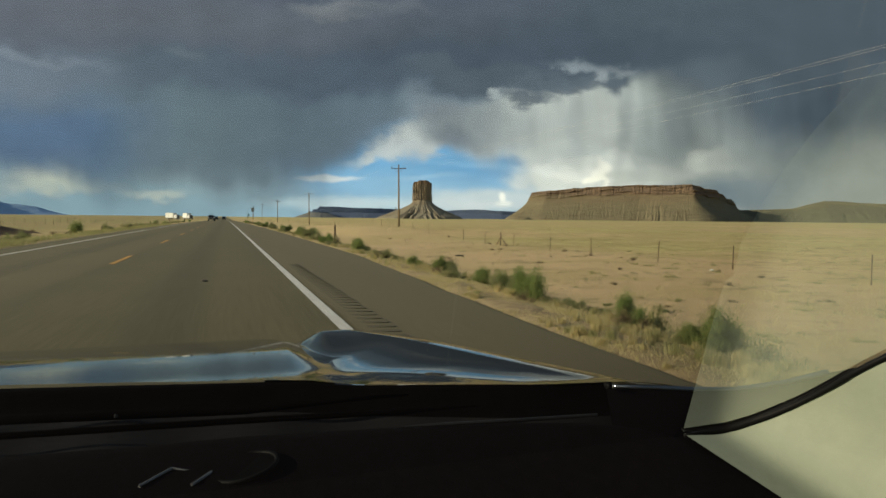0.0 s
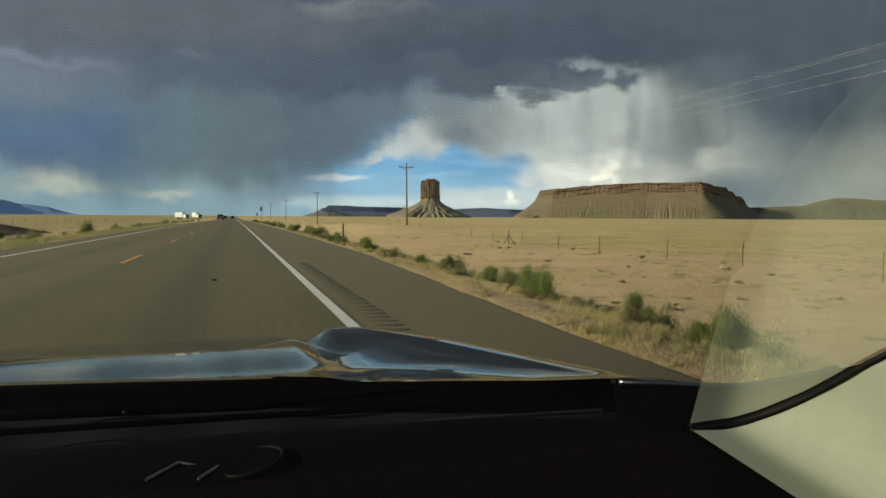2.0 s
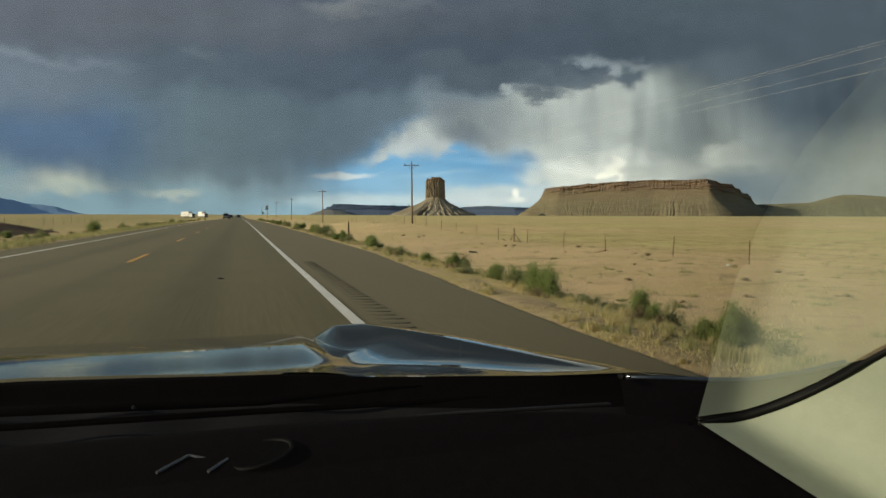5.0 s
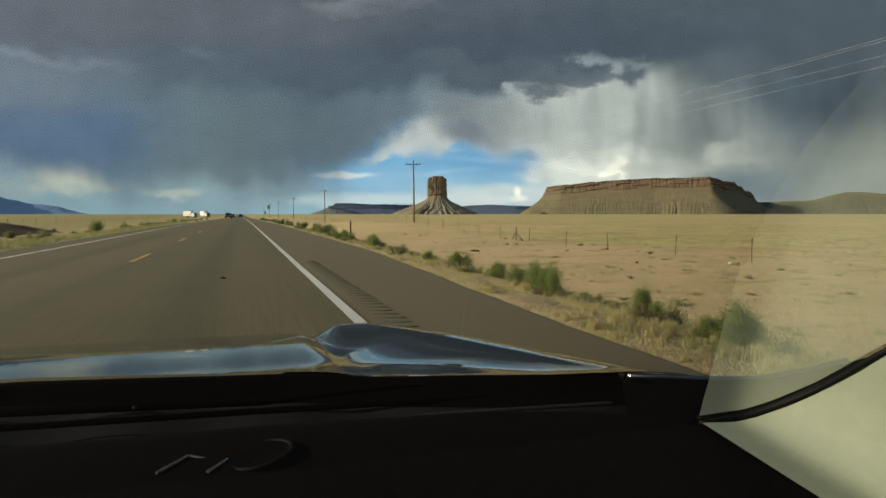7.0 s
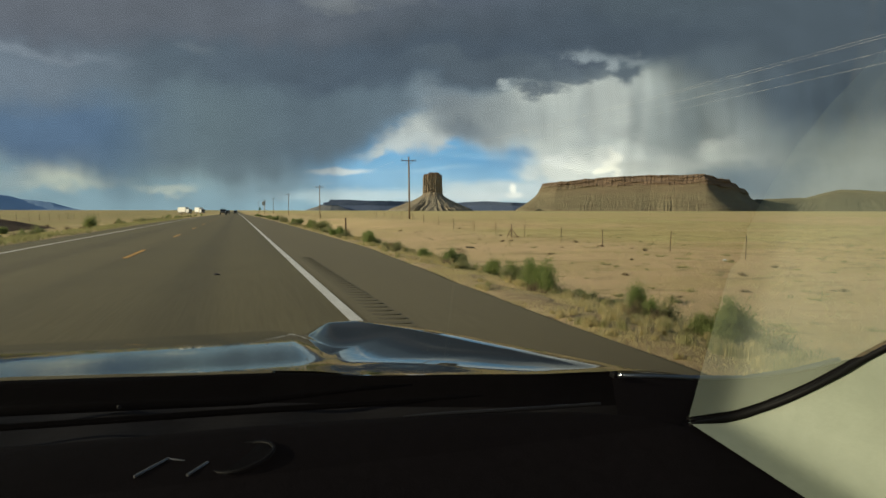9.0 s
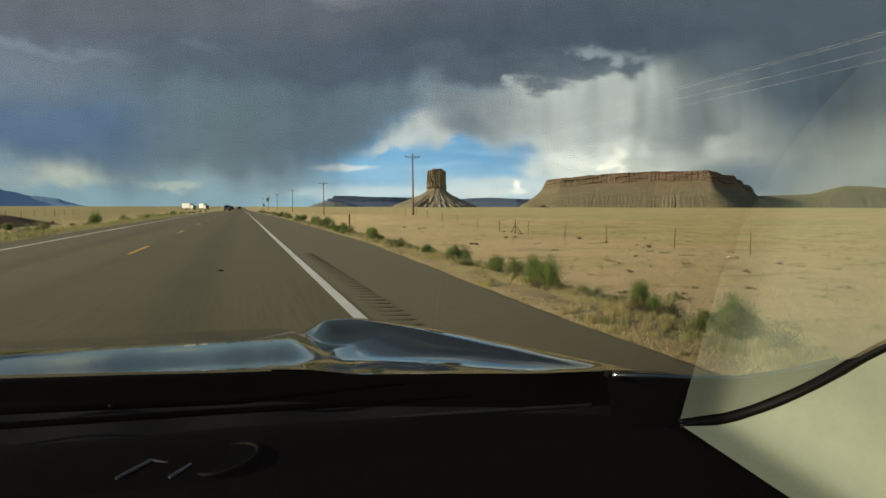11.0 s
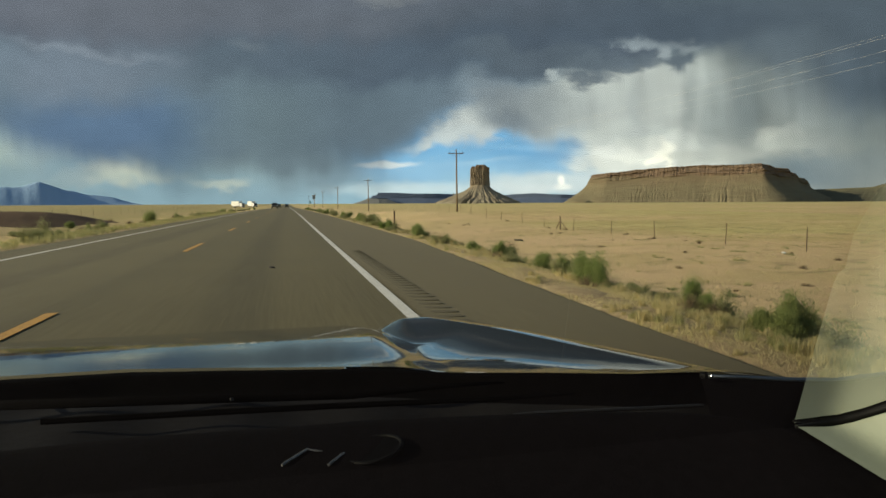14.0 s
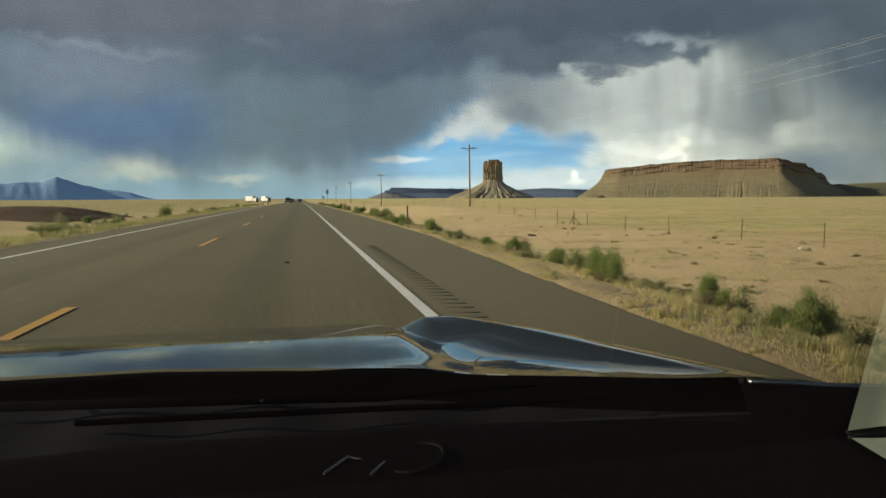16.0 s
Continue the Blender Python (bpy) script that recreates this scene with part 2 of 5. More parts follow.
# ---------- materials ----------
def material(name, colours, rough=0.8, scales=(0.6, 9.0), metal=0.0, bump=0.3, bump_scale=30.0, stretch=(1, 1, 1), coat=0.0, spec=0.5, per_object=0.0):
    """A surface whose colour wanders between the given ones at two scales, with fine relief."""
    m = bpy.data.materials.new(name)
    m.use_nodes = True
    n = Nodes(m.node_tree)
    out, bsdf = n.add("ShaderNodeOutputMaterial"), n.add("ShaderNodeBsdfPrincipled")
    n.put(out.inputs[0], bsdf.outputs[0])
    where = n.add("ShaderNodeMapping")
    n.put(where.inputs["Vector"], n.add("ShaderNodeTexCoord").outputs["Object"])
    where.inputs["Scale"].default_value = stretch
    spot = where.outputs[0]
    coarse = n.step(n.noise(spot, scales[0], 4.0), 0.32, 0.68)
    grain = n.step(n.noise(spot, scales[1], 5.0, 0.65), 0.28, 0.72)
    colour = n.mix(coarse, (*colours[0], 1), (*colours[1], 1))
    colour = n.mix(n.math("MULTIPLY", grain, 0.6), colour, (*colours[-1], 1))
    if per_object:
        rnd = n.add("ShaderNodeObjectInfo").outputs["Random"]
        gain = n.math("MULTIPLY_ADD", rnd, per_object, 1.0 - per_object / 2)
        colour = n.mix(1.0, colour, n.combine(gain, gain, gain), "MULTIPLY")
    n.put(bsdf.inputs["Base Color"], colour)
    n.put(bsdf.inputs["Roughness"], n.math("MULTIPLY_ADD", grain, 0.12, rough - 0.06))
    bsdf.inputs["Metallic"].default_value = metal
    bsdf.inputs["Specular IOR Level"].default_value = spec
    bsdf.inputs["Coat Weight"].default_value = coat
    bsdf.inputs["Coat Roughness"].default_value = 0.02
    if bump:
        b = n.add("ShaderNodeBump")
        b.inputs["Strength"].default_value = bump
        b.inputs["Distance"].default_value = 0.6 / bump_scale
        n.put(b.inputs["Height"], n.noise(spot, bump_scale, 6.0, 0.65))
        n.put(bsdf.inputs["Normal"], b.outputs[0])
    return m


def leafy(name, colours, rough=0.7, through_light=0.3):
    """Leaves and blades: colour by piece, with some light let through."""
    m = bpy.data.materials.new(name)
    m.use_nodes = True
    n = Nodes(m.node_tree)
    out, bsdf, thin, mixed = (n.add(k) for k in ("ShaderNodeOutputMaterial", "ShaderNodeBsdfPrincipled", "ShaderNodeBsdfTranslucent", "ShaderNodeMixShader"))
    piece = n.add("ShaderNodeNewGeometry").outputs["Random Per Island"]
    rnd = n.add("ShaderNodeObjectInfo").outputs["Random"]
    colour = n.mix(piece, (*colours[0], 1), (*colours[1], 1))
    colour = n.mix(n.math("MULTIPLY", rnd, 0.55), colour, (*colours[2], 1))
    n.put(bsdf.inputs["Base Color"], colour)
    n.put(thin.inputs[0], colour)
    bsdf.inputs["Roughness"].default_value = rough
    bsdf.inputs["Specular IOR Level"].default_value = 0.2
    mixed.inputs[0].default_value = through_light
    n.put(mixed.inputs[1], bsdf.outputs[0])
    n.put(mixed.inputs[2], thin.outputs[0])
    n.put(out.inputs[0], mixed.outputs[0])
    return m


def wheel_worn(m):
    """Darker oil-stained middle of both lanes between the paler wheel tracks, and blotches along the road."""
    n = Nodes(m.node_tree, False)
    bsdf = next(k for k in m.node_tree.nodes if k.type == "BSDF_PRINCIPLED")
    source = bsdf.inputs["Base Color"].links[0].from_socket
    spot = n.add("ShaderNodeTexCoord").outputs["Object"]
    xyz = n.add("ShaderNodeSeparateXYZ")
    n.put(xyz.inputs[0], spot)
    wander = n.math("MULTIPLY_ADD", n.math("SUBTRACT", n.noise(spot, 0.08, 3.0), 0.5), 0.5, xyz.outputs[0])
    gain = 1.04
    for centre, half, dark in ((-0.65, 0.62, 0.20), (-4.27, 0.62, 0.20), (0.95, 0.35, 0.08), (-2.46, 0.45, 0.06)):
        off = n.math("ABSOLUTE", n.math("SUBTRACT", wander, centre))
        gain = n.math("MULTIPLY_ADD", n.step(off, half, 0.08), -dark, gain)
    blotch = n.step(n.noise(spot, 0.35, 5.0, 0.6), 0.35, 0.7)
    gain = n.math("MULTIPLY_ADD", blotch, -0.10, gain)
    n.put(bsdf.inputs["Base Color"], n.mix(1.0, source, n.combine(gain, gain, gain), "MULTIPLY"))
    return m


ASPHALT = wheel_worn(material("asphalt", ((0.142, 0.116, 0.053), (0.122, 0.101, 0.047), (0.102, 0.085, 0.040)), 0.85, (0.9, 30.0), bump=0.12, bump_scale=60, stretch=(1, 0.03, 1)))
SHOULDER = material("shoulder_asphalt", ((0.156, 0.127, 0.066), (0.174, 0.142, 0.074), (0.134, 0.110, 0.058)), 0.88, (0.7, 35.0), bump=0.2, bump_scale=60, stretch=(1, 0.06, 1))
GROOVE = material("rumble_groove", ((0.108, 0.090, 0.050), (0.118, 0.098, 0.054), (0.098, 0.082, 0.046)), 0.9, (2, 30))
WHITE_LINE = material("white_road_paint", ((0.78, 0.76, 0.70), (0.66, 0.64, 0.58), (0.50, 0.47, 0.42)), 0.7, (1.2, 25), bump=0.3, bump_scale=70)
YELLOW_LINE = material("yellow_road_paint", ((0.70, 0.37, 0.07), (0.56, 0.30, 0.07), (0.30, 0.19, 0.07)), 0.7, (1.2, 18), bump=0.3, bump_scale=70)


def field_material():
    """Dry plain: pinkish bare soil, straw-yellow stubble and greener drifts, with small dark tufts."""
    m = bpy.data.materials.new("dry_field")
    m.use_nodes = True
    n = Nodes(m.node_tree)
    out, bsdf = n.add("ShaderNodeOutputMaterial"), n.add("ShaderNodeBsdfPrincipled")
    n.put(out.inputs[0], bsdf.outputs[0])
    spot = n.add("ShaderNodeTexCoord").outputs["Object"]
    wide = n.add("ShaderNodeMapping")
    n.put(wide.inputs["Vector"], spot)
    wide.inputs["Rotation"].default_value = (0, 0, radians(17))
    wide.inputs["Scale"].default_value = (0.45, 0.8, 1.0)
    drift = n.step(n.noise(wide.outputs[0], 0.016, 5.0), 0.44, 0.56)
    patch = n.step(n.noise(wide.outputs[0], 0.16, 6.0, 0.7), 0.38, 0.62)
    tuft = n.step(n.noise(wide.outputs[0], 1.1, 6.0, 0.72), 0.53, 0.65)
    speck = n.step(n.noise(spot, 9.0, 4.0, 0.7), 0.35, 0.75)
    clump = n.math("MULTIPLY", n.step(n.noise(wide.outputs[0], 0.55, 3.0, 0.6), 0.60, 0.68), n.step(n.noise(spot, 0.035, 3.0), 0.42, 0.58))
    colour = n.mix(drift, (0.72, 0.515, 0.285, 1), (0.60, 0.515, 0.222, 1))
    colour = n.mix(n.math("MULTIPLY", patch, 0.7), colour, (0.50, 0.41, 0.178, 1))
    colour = n.mix(n.math("MULTIPLY", tuft, 0.8), colour, (0.225, 0.205, 0.088, 1))
    colour = n.mix(n.math("MULTIPLY", speck, 0.35), colour, (0.46, 0.35, 0.17, 1))
    colour = n.mix(n.math("MULTIPLY", clump, 0.75), colour, (0.235, 0.185, 0.095, 1))
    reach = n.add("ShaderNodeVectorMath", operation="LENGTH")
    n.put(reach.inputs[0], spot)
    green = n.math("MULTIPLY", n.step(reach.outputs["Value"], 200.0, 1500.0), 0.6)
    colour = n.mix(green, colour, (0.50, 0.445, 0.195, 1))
    xyz = n.add("ShaderNodeSeparateXYZ")
    n.put(xyz.inputs[0], spot)
    scrub = n.math("MULTIPLY", n.step(n.math("MULTIPLY_ADD", n.noise(spot, 0.05, 4.0), -30.0, xyz.outputs[0]), -18.0, -42.0), 0.7)
    colour = n.mix(scrub, colour, (0.33, 0.275, 0.135, 1))
    swing = n.math("MULTIPLY_ADD", n.math("SUBTRACT", n.noise(spot, 0.04, 5.0), 0.5), 22.0, xyz.outputs[0])
    scraped = n.math("MULTIPLY", n.step(swing, 6.5, 10.0), n.step(swing, 33.0, 22.0))  # bare strip along the highway fence
    scraped = n.math("MULTIPLY", scraped, n.math("MULTIPLY_ADD", patch, -0.30, 0.56))
    colour = n.mix(scraped, colour, (0.65, 0.475, 0.285, 1))
    n.put(bsdf.inputs["Base Color"], colour)
    bsdf.inputs["Roughness"].default_value = 0.95
    bsdf.inputs["Specular IOR Level"].default_value = 0.1
    b = n.add("ShaderNodeBump")
    b.inputs["Strength"].default_value = 0.8
    b.inputs["Distance"].default_value = 0.2
    n.put(b.inputs["Height"], n.noise(spot, 3.0, 7.0, 0.7))
    n.put(bsdf.inputs["Normal"], b.outputs[0])
    return m


FIELD = field_material()
DIRT = material("dark_soil", ((0.13, 0.085, 0.055), (0.18, 0.12, 0.075), (0.09, 0.06, 0.04)), 0.95, (0.2, 2.0), bump=0.8, bump_scale=5.0, spec=0.1)


def rock_material(name, low, mid, high, z_mid, z_high):
    """Layered rock: shale low down, browner beds above, in wavering strata with dark cracks."""
    m = bpy.data.materials.new(name)
    m.use_nodes = True
    n = Nodes(m.node_tree)
    out, bsdf = n.add("ShaderNodeOutputMaterial"), n.add("ShaderNodeBsdfPrincipled")
    n.put(out.inputs[0], bsdf.outputs[0])
    spot = n.add("ShaderNodeTexCoord").outputs["Object"]
    flat = n.add("ShaderNodeMapping")
    n.put(flat.inputs["Vector"], spot)
    flat.inputs["Scale"].default_value = (0.12, 0.12, 1.0)
    upright = n.add("ShaderNodeMapping")
    n.put(upright.inputs["Vector"], spot)
    upright.inputs["Scale"].default_value = (1.0, 1.0, 0.22)
    z = n.add("ShaderNodeSeparateXYZ")
    n.put(z.inputs[0], spot)
    waver = n.math("MULTIPLY_ADD", n.math("SUBTRACT", n.noise(spot, 0.02, 4.0), 0.5), 30.0, z.outputs[2])
    colour = n.mix(n.step(waver, z_mid - 18, z_mid + 10), (*low, 1), (*mid, 1))
    colour = n.mix(n.step(waver, z_high - 5, z_high + 5), colour, (*high, 1))
    beds = n.step(n.noise(flat.outputs[0], 0.16, 4.0, 0.7), 0.40, 0.66)
    colour = n.mix(n.math("MULTIPLY", beds, 0.42), colour, (high[0] * 0.62, high[1] * 0.62, high[2] * 0.62, 1))
    cracks = n.step(n.noise(upright.outputs[0], 0.05, 5.0, 0.7), 0.50, 0.70)
    colour = n.mix(n.math("MULTIPLY", cracks, 0.30), colour, (low[0] * 0.5, low[1] * 0.5, low[2] * 0.5, 1))
    n.put(bsdf.inputs["Base Color"], colour)
    bsdf.inputs["Roughness"].default_value = 0.95
    bsdf.inputs["Specular IOR Level"].default_value = 0.05
    b = n.add("ShaderNodeBump")
    b.inputs["Strength"].default_value = 0.9
    b.inputs["Distance"].default_value = 3.0
    n.put(b.inputs["Height"], n.noise(spot, 0.11, 6.0, 0.7))
    n.put(bsdf.inputs["Normal"], b.outputs[0])
    return m


ROCK_TALUS = rock_material("mesa_rock", (0.196, 0.170, 0.108), (0.190, 0.154, 0.101), (0.176, 0.126, 0.089), 70, 94)
ROCK_BUTTE = rock_material("butte_rock", (0.258, 0.226, 0.165), (0.258, 0.212, 0.152), (0.262, 0.188, 0.136), 60, 122)
ROCK_RIDGE = rock_material("ridge_rock", (0.128, 0.124, 0.084), (0.124, 0.114, 0.078), (0.116, 0.100, 0.072), 55, 85)
# Haze and cloud shadow on the far mesas, put into the rock's base colour.
ROCK_HAZED = material("far_mesa_rock", ((0.105, 0.135, 0.205), (0.12, 0.150, 0.220), (0.085, 0.112, 0.175)), 0.95, (0.004, 0.03), bump=0.5, bump_scale=0.05, spec=0.05)
ROCK_PALE = material("far_pale_slope", ((0.235, 0.232, 0.215), (0.205, 0.205, 0.195), (0.165, 0.168, 0.165)), 0.95, (0.006, 0.04), bump=0.5, bump_scale=0.05, spec=0.05)
# The blue is distance haze painted into the mountains' colour.
HAZED_MOUNTAIN = material("blue_mountain", ((0.30, 0.43, 0.62), (0.32, 0.45, 0.64), (0.27, 0.40, 0.58)), 1.0, (0.003, 0.02), bump=0.3, bump_scale=0.03, spec=0.0)
POLE_WOOD = material("weathered_pole_wood", ((0.25, 0.185, 0.12), (0.20, 0.145, 0.09), (0.13, 0.095, 0.062)), 0.9, (0.8, 14), bump=0.5, bump_scale=20, stretch=(3, 3, 0.3), spec=0.2)
POST_STEEL = material("rusty_steel_post", ((0.16, 0.10, 0.065), (0.11, 0.075, 0.05), (0.22, 0.13, 0.08)), 0.8, (2, 20), metal=0.3)
WIRE = material("wire_metal", ((0.62, 0.60, 0.55), (0.5, 0.49, 0.46), (0.42, 0.42, 0.4)), 0.4, (1, 10), metal=0.6, bump=0)
PORCELAIN = material("brown_insulator", ((0.10, 0.06, 0.04), (0.14, 0.09, 0.06), (0.08, 0.05, 0.03)), 0.25, (4, 20), bump=0)
SIGN_POST = material("yellow_sign_post", ((0.70, 0.42, 0.07), (0.62, 0.36, 0.06), (0.5, 0.3, 0.06)), 0.6, (2, 15), bump=0.1)
SIGN_WHITE = material("white_sign_face", ((0.60, 0.60, 0.58), (0.54, 0.54, 0.52), (0.47, 0.47, 0.45)), 0.5, (2, 12), bump=0.05)
SIGN_GREEN = material("green_sign_face", ((0.015, 0.19, 0.10), (0.02, 0.22, 0.12), (0.012, 0.15, 0.08)), 0.5, (2, 12), bump=0.05)
SIGN_BLACK = material("sign_lettering", ((0.05, 0.05, 0.05), (0.07, 0.07, 0.07), (0.04, 0.04, 0.04)), 0.6, (4, 20), bump=0)
TRUCK_WHITE = material("white_truck_paint", ((0.78, 0.78, 0.76), (0.7, 0.7, 0.68), (0.62, 0.62, 0.6)), 0.35, (0.8, 6), bump=0.02)
CAR_DARK = material("dark_vehicle_paint", ((0.03, 0.03, 0.03), (0.045, 0.045, 0.045), (0.02, 0.02, 0.02)), 0.3, (0.8, 6), bump=0.02, coat=0.5)
TYRE = material("tyre_rubber", ((0.02, 0.02, 0.02), (0.03, 0.03, 0.03), (0.015, 0.015, 0.015)), 0.85, (4, 30))
DARK_GLASS = material("dark_vehicle_glass", ((0.02, 0.022, 0.025), (0.03, 0.032, 0.035), (0.015, 0.016, 0.018)), 0.08, (1, 5), bump=0)
LITTER = material("white_litter", ((0.8, 0.8, 0.78), (0.7, 0.7, 0.68), (0.6, 0.6, 0.58)), 0.6, (8, 40), bump=0.2)
SCRAP = material("torn_tyre_rubber", ((0.035, 0.03, 0.027), (0.05, 0.04, 0.035), (0.025, 0.02, 0.02)), 0.8, (5, 30), bump=0.4)
BUSH_GREEN = leafy("rabbitbrush_leaves", ((0.150, 0.215, 0.065), (0.275, 0.325, 0.110), (0.250, 0.260, 0.105)), 0.7, 0.4)
BUSH_SAGE = leafy("sagebrush_leaves", ((0.215, 0.225, 0.105), (0.310, 0.310, 0.155), (0.22, 0.235, 0.10)), 0.7, 0.4)
BUSH_DRY = leafy("dry_weed_stems", ((0.19, 0.135, 0.085), (0.26, 0.19, 0.11), (0.16, 0.13, 0.07)))
GRASS_DRY = leafy("dry_grass", ((0.58, 0.495, 0.26), (0.47, 0.40, 0.195), (0.53, 0.47, 0.235)), 0.85, 0.35)
GRASS_GREENISH = leafy("greenish_grass", ((0.39, 0.365, 0.175), (0.30, 0.295, 0.13), (0.36, 0.345, 0.155)), 0.85, 0.35)
TWIG = material("twig_bark", ((0.10, 0.07, 0.05), (0.13, 0.09, 0.06), (0.07, 0.05, 0.035)), 0.9, (5, 40))

PAINT = material("black_blue_car_paint", ((0.008, 0.010, 0.008), (0.010, 0.012, 0.009), (0.007, 0.009, 0.007)), 0.05, (3, 60), bump=0, coat=0.0, spec=0.46)
for shader in PAINT.node_tree.nodes:
    if shader.type == "BSDF_PRINCIPLED":
        shader.inputs["Specular Tint"].default_value = (0.84, 0.93, 0.76, 1)  # smoky, faintly green lacquer
DASH = material("black_dashboard_vinyl", ((0.0044, 0.0036, 0.0042), (0.0056, 0.0046, 0.0053), (0.0034, 0.0028, 0.0033)), 0.9, (4, 90), bump=0.25, bump_scale=400, spec=0.03)
# Near black that stands in for shade below the bonnet; wipers share it.
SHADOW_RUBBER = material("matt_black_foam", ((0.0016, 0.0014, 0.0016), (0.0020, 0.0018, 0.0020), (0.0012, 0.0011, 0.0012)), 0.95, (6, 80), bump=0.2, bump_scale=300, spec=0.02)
TEMPLE = material("grey_metal_temple", ((0.24, 0.24, 0.24), (0.21, 0.21, 0.21), (0.16, 0.16, 0.16)), 0.4, (9, 60), metal=0.6, bump=0)
COWL = material("black_cowl_plastic", ((0.0130, 0.0122, 0.0125), (0.0155, 0.0146, 0.0150), (0.0100, 0.0094, 0.0097)), 0.7, (6, 80), bump=0.2, bump_scale=300, spec=0.08)
RUBBER = material("black_rubber_seal", ((0.004, 0.004, 0.004), (0.006, 0.006, 0.006), (0.003, 0.003, 0.003)), 0.6, (8, 60), bump=0.1, bump_scale=200, spec=0.1)
BEIGE = material("beige_trim_plastic", ((0.226, 0.256, 0.200), (0.216, 0.245, 0.191), (0.200, 0.226, 0.177)), 0.7, (2.5, 60), bump=0.15, bump_scale=350, spec=0.3)
CHROME = material("bright_metal_trim", ((0.75, 0.76, 0.78), (0.7, 0.71, 0.73), (0.6, 0.61, 0.63)), 0.15, (4, 40), metal=1.0, bump=0)
SATIN = material("satin_bright_trim", ((0.30, 0.33, 0.36), (0.27, 0.30, 0.33), (0.22, 0.25, 0.28)), 0.35, (6, 50), metal=1.0, bump=0)
DULL_EDGE = material("dull_grey_edge", ((0.010, 0.0095, 0.0098), (0.012, 0.0113, 0.0118), (0.008, 0.0076, 0.0079)), 0.45, (8, 60), bump=0.05)
VERGE_SOIL = material("verge_soil", ((0.52, 0.41, 0.23), (0.43, 0.325, 0.185), (0.27, 0.185, 0.112)), 0.95, (0.9, 5.0), bump=0.8, bump_scale=14.0, spec=0.1)
FABRIC = material("grey_cabin_fabric", ((0.10, 0.095, 0.085), (0.12, 0.115, 0.10), (0.08, 0.075, 0.07)), 0.95, (3, 60), bump=0.3, bump_scale=300)


def pane_glass(name, gloss):
    """Clear flat glass: what is behind shows through, and the cabin is mirrored faintly in it."""
    m = bpy.data.materials.new(name)
    m.use_nodes = True
    n = Nodes(m.node_tree)
    out, clear_, shine, mixed = (n.add(k) for k in ("ShaderNodeOutputMaterial", "ShaderNodeBsdfTransparent", "ShaderNodeBsdfGlossy", "ShaderNodeMixShader"))
    clear_.inputs[0].default_value = (0.97, 0.985, 0.97, 1)
    shine.inputs["Roughness"].default_value = 0.0
    fresnel = n.add("ShaderNodeFresnel")
    fresnel.inputs["IOR"].default_value = 1.5
    n.put(mixed.inputs[0], n.math("MULTIPLY", fresnel.outputs[0], gloss, clamp=True))
    n.put(mixed.inputs[1], clear_.outputs[0])
    n.put(mixed.inputs[2], shine.outputs[0])
    n.put(out.inputs[0], mixed.outputs[0])
    return m


GLASS = pane_glass("windshield_glass", 2.75)


# ---------- mesh helpers ----------
def mesh_of(name, verts, faces, mats, smooth=False, slots=None):
    me = bpy.data.meshes.new(name)
    me.from_pydata([tuple(v) for v in verts], [], faces)
    for m in mats if isinstance(mats, (list, tuple)) else [mats]:
        me.materials.append(m)
    if slots is not None:
        me.polygons.foreach_set("material_index", slots)
    if smooth:
        me.polygons.foreach_set("use_smooth", [True] * len(me.polygons))
    me.update()
    return me


def part(name, bm, mat, parent=None, label="", smooth=False):
    """Links a bmesh, or a ready mesh, as one object under a thing or a part."""
    if isinstance(bm, bpy.types.Mesh):
        me = bm
    else:
        me = bpy.data.meshes.new(name)
        bm.normal_update()
        bm.to_mesh(me)
        bm.free()
        me.materials.append(mat)
        if smooth:
            me.polygons.foreach_set("use_smooth", [True] * len(me.polygons))
    ob = new(name, me)
    if parent is not None:
        ob.parent = parent
    if label:
        tagged(ob, label)
    return ob


def box(bm, size, centre=(0, 0, 0), bevel=0.0, turn=(0, 0, 0)):
    made = bmesh.ops.create_cube(bm, size=1.0)
    verts = made["verts"]
    bmesh.ops.scale(bm, vec=size, verts=verts)
    if bevel:
        edges = list({e for v in verts for e in v.link_edges})
        grown = bmesh.ops.bevel(bm, geom=edges, offset=bevel, segments=2, affect="EDGES", profile=0.5)
        verts = list({v for f in grown["faces"] for v in f.verts} | {v for v in verts if v.is_valid})
    bmesh.ops.transform(bm, matrix=pose(*centre, *turn), verts=verts)
    return bm


def boxed(size, centre=(0, 0, 0), bevel=0.0, turn=(0, 0, 0)):
    return box(bmesh.new(), size, centre, bevel, turn)


def tube(points, radius, sides=8, ends=True):
    """A round bar through points; radius may be one number or one for each point."""
    radii = [radius] * len(points) if isinstance(radius, (int, float)) else radius
    pts = [Vector(p) for p in points]
    bm, rings = bmesh.new(), []
    for i, p in enumerate(pts):
        d = (pts[min(i + 1, len(pts) - 1)] - pts[max(i - 1, 0)]).normalized()
        side = d.cross(Vector((0, 0, 1)) if abs(d.z) < 0.95 else Vector((1, 0, 0))).normalized()
        top = side.cross(d)
        rings.append([bm.verts.new(p + radii[i] * (math.cos(a) * side + math.sin(a) * top)) for a in (2 * math.pi * k / sides for k in range(sides))])
    for a, b in zip(rings, rings[1:]):
        for k in range(sides):
            bm.faces.new((a[k], a[(k + 1) % sides], b[(k + 1) % sides], b[k]))
    if ends:
        bm.faces.new(rings[0][::-1])
        bm.faces.new(rings[-1])
    return bm


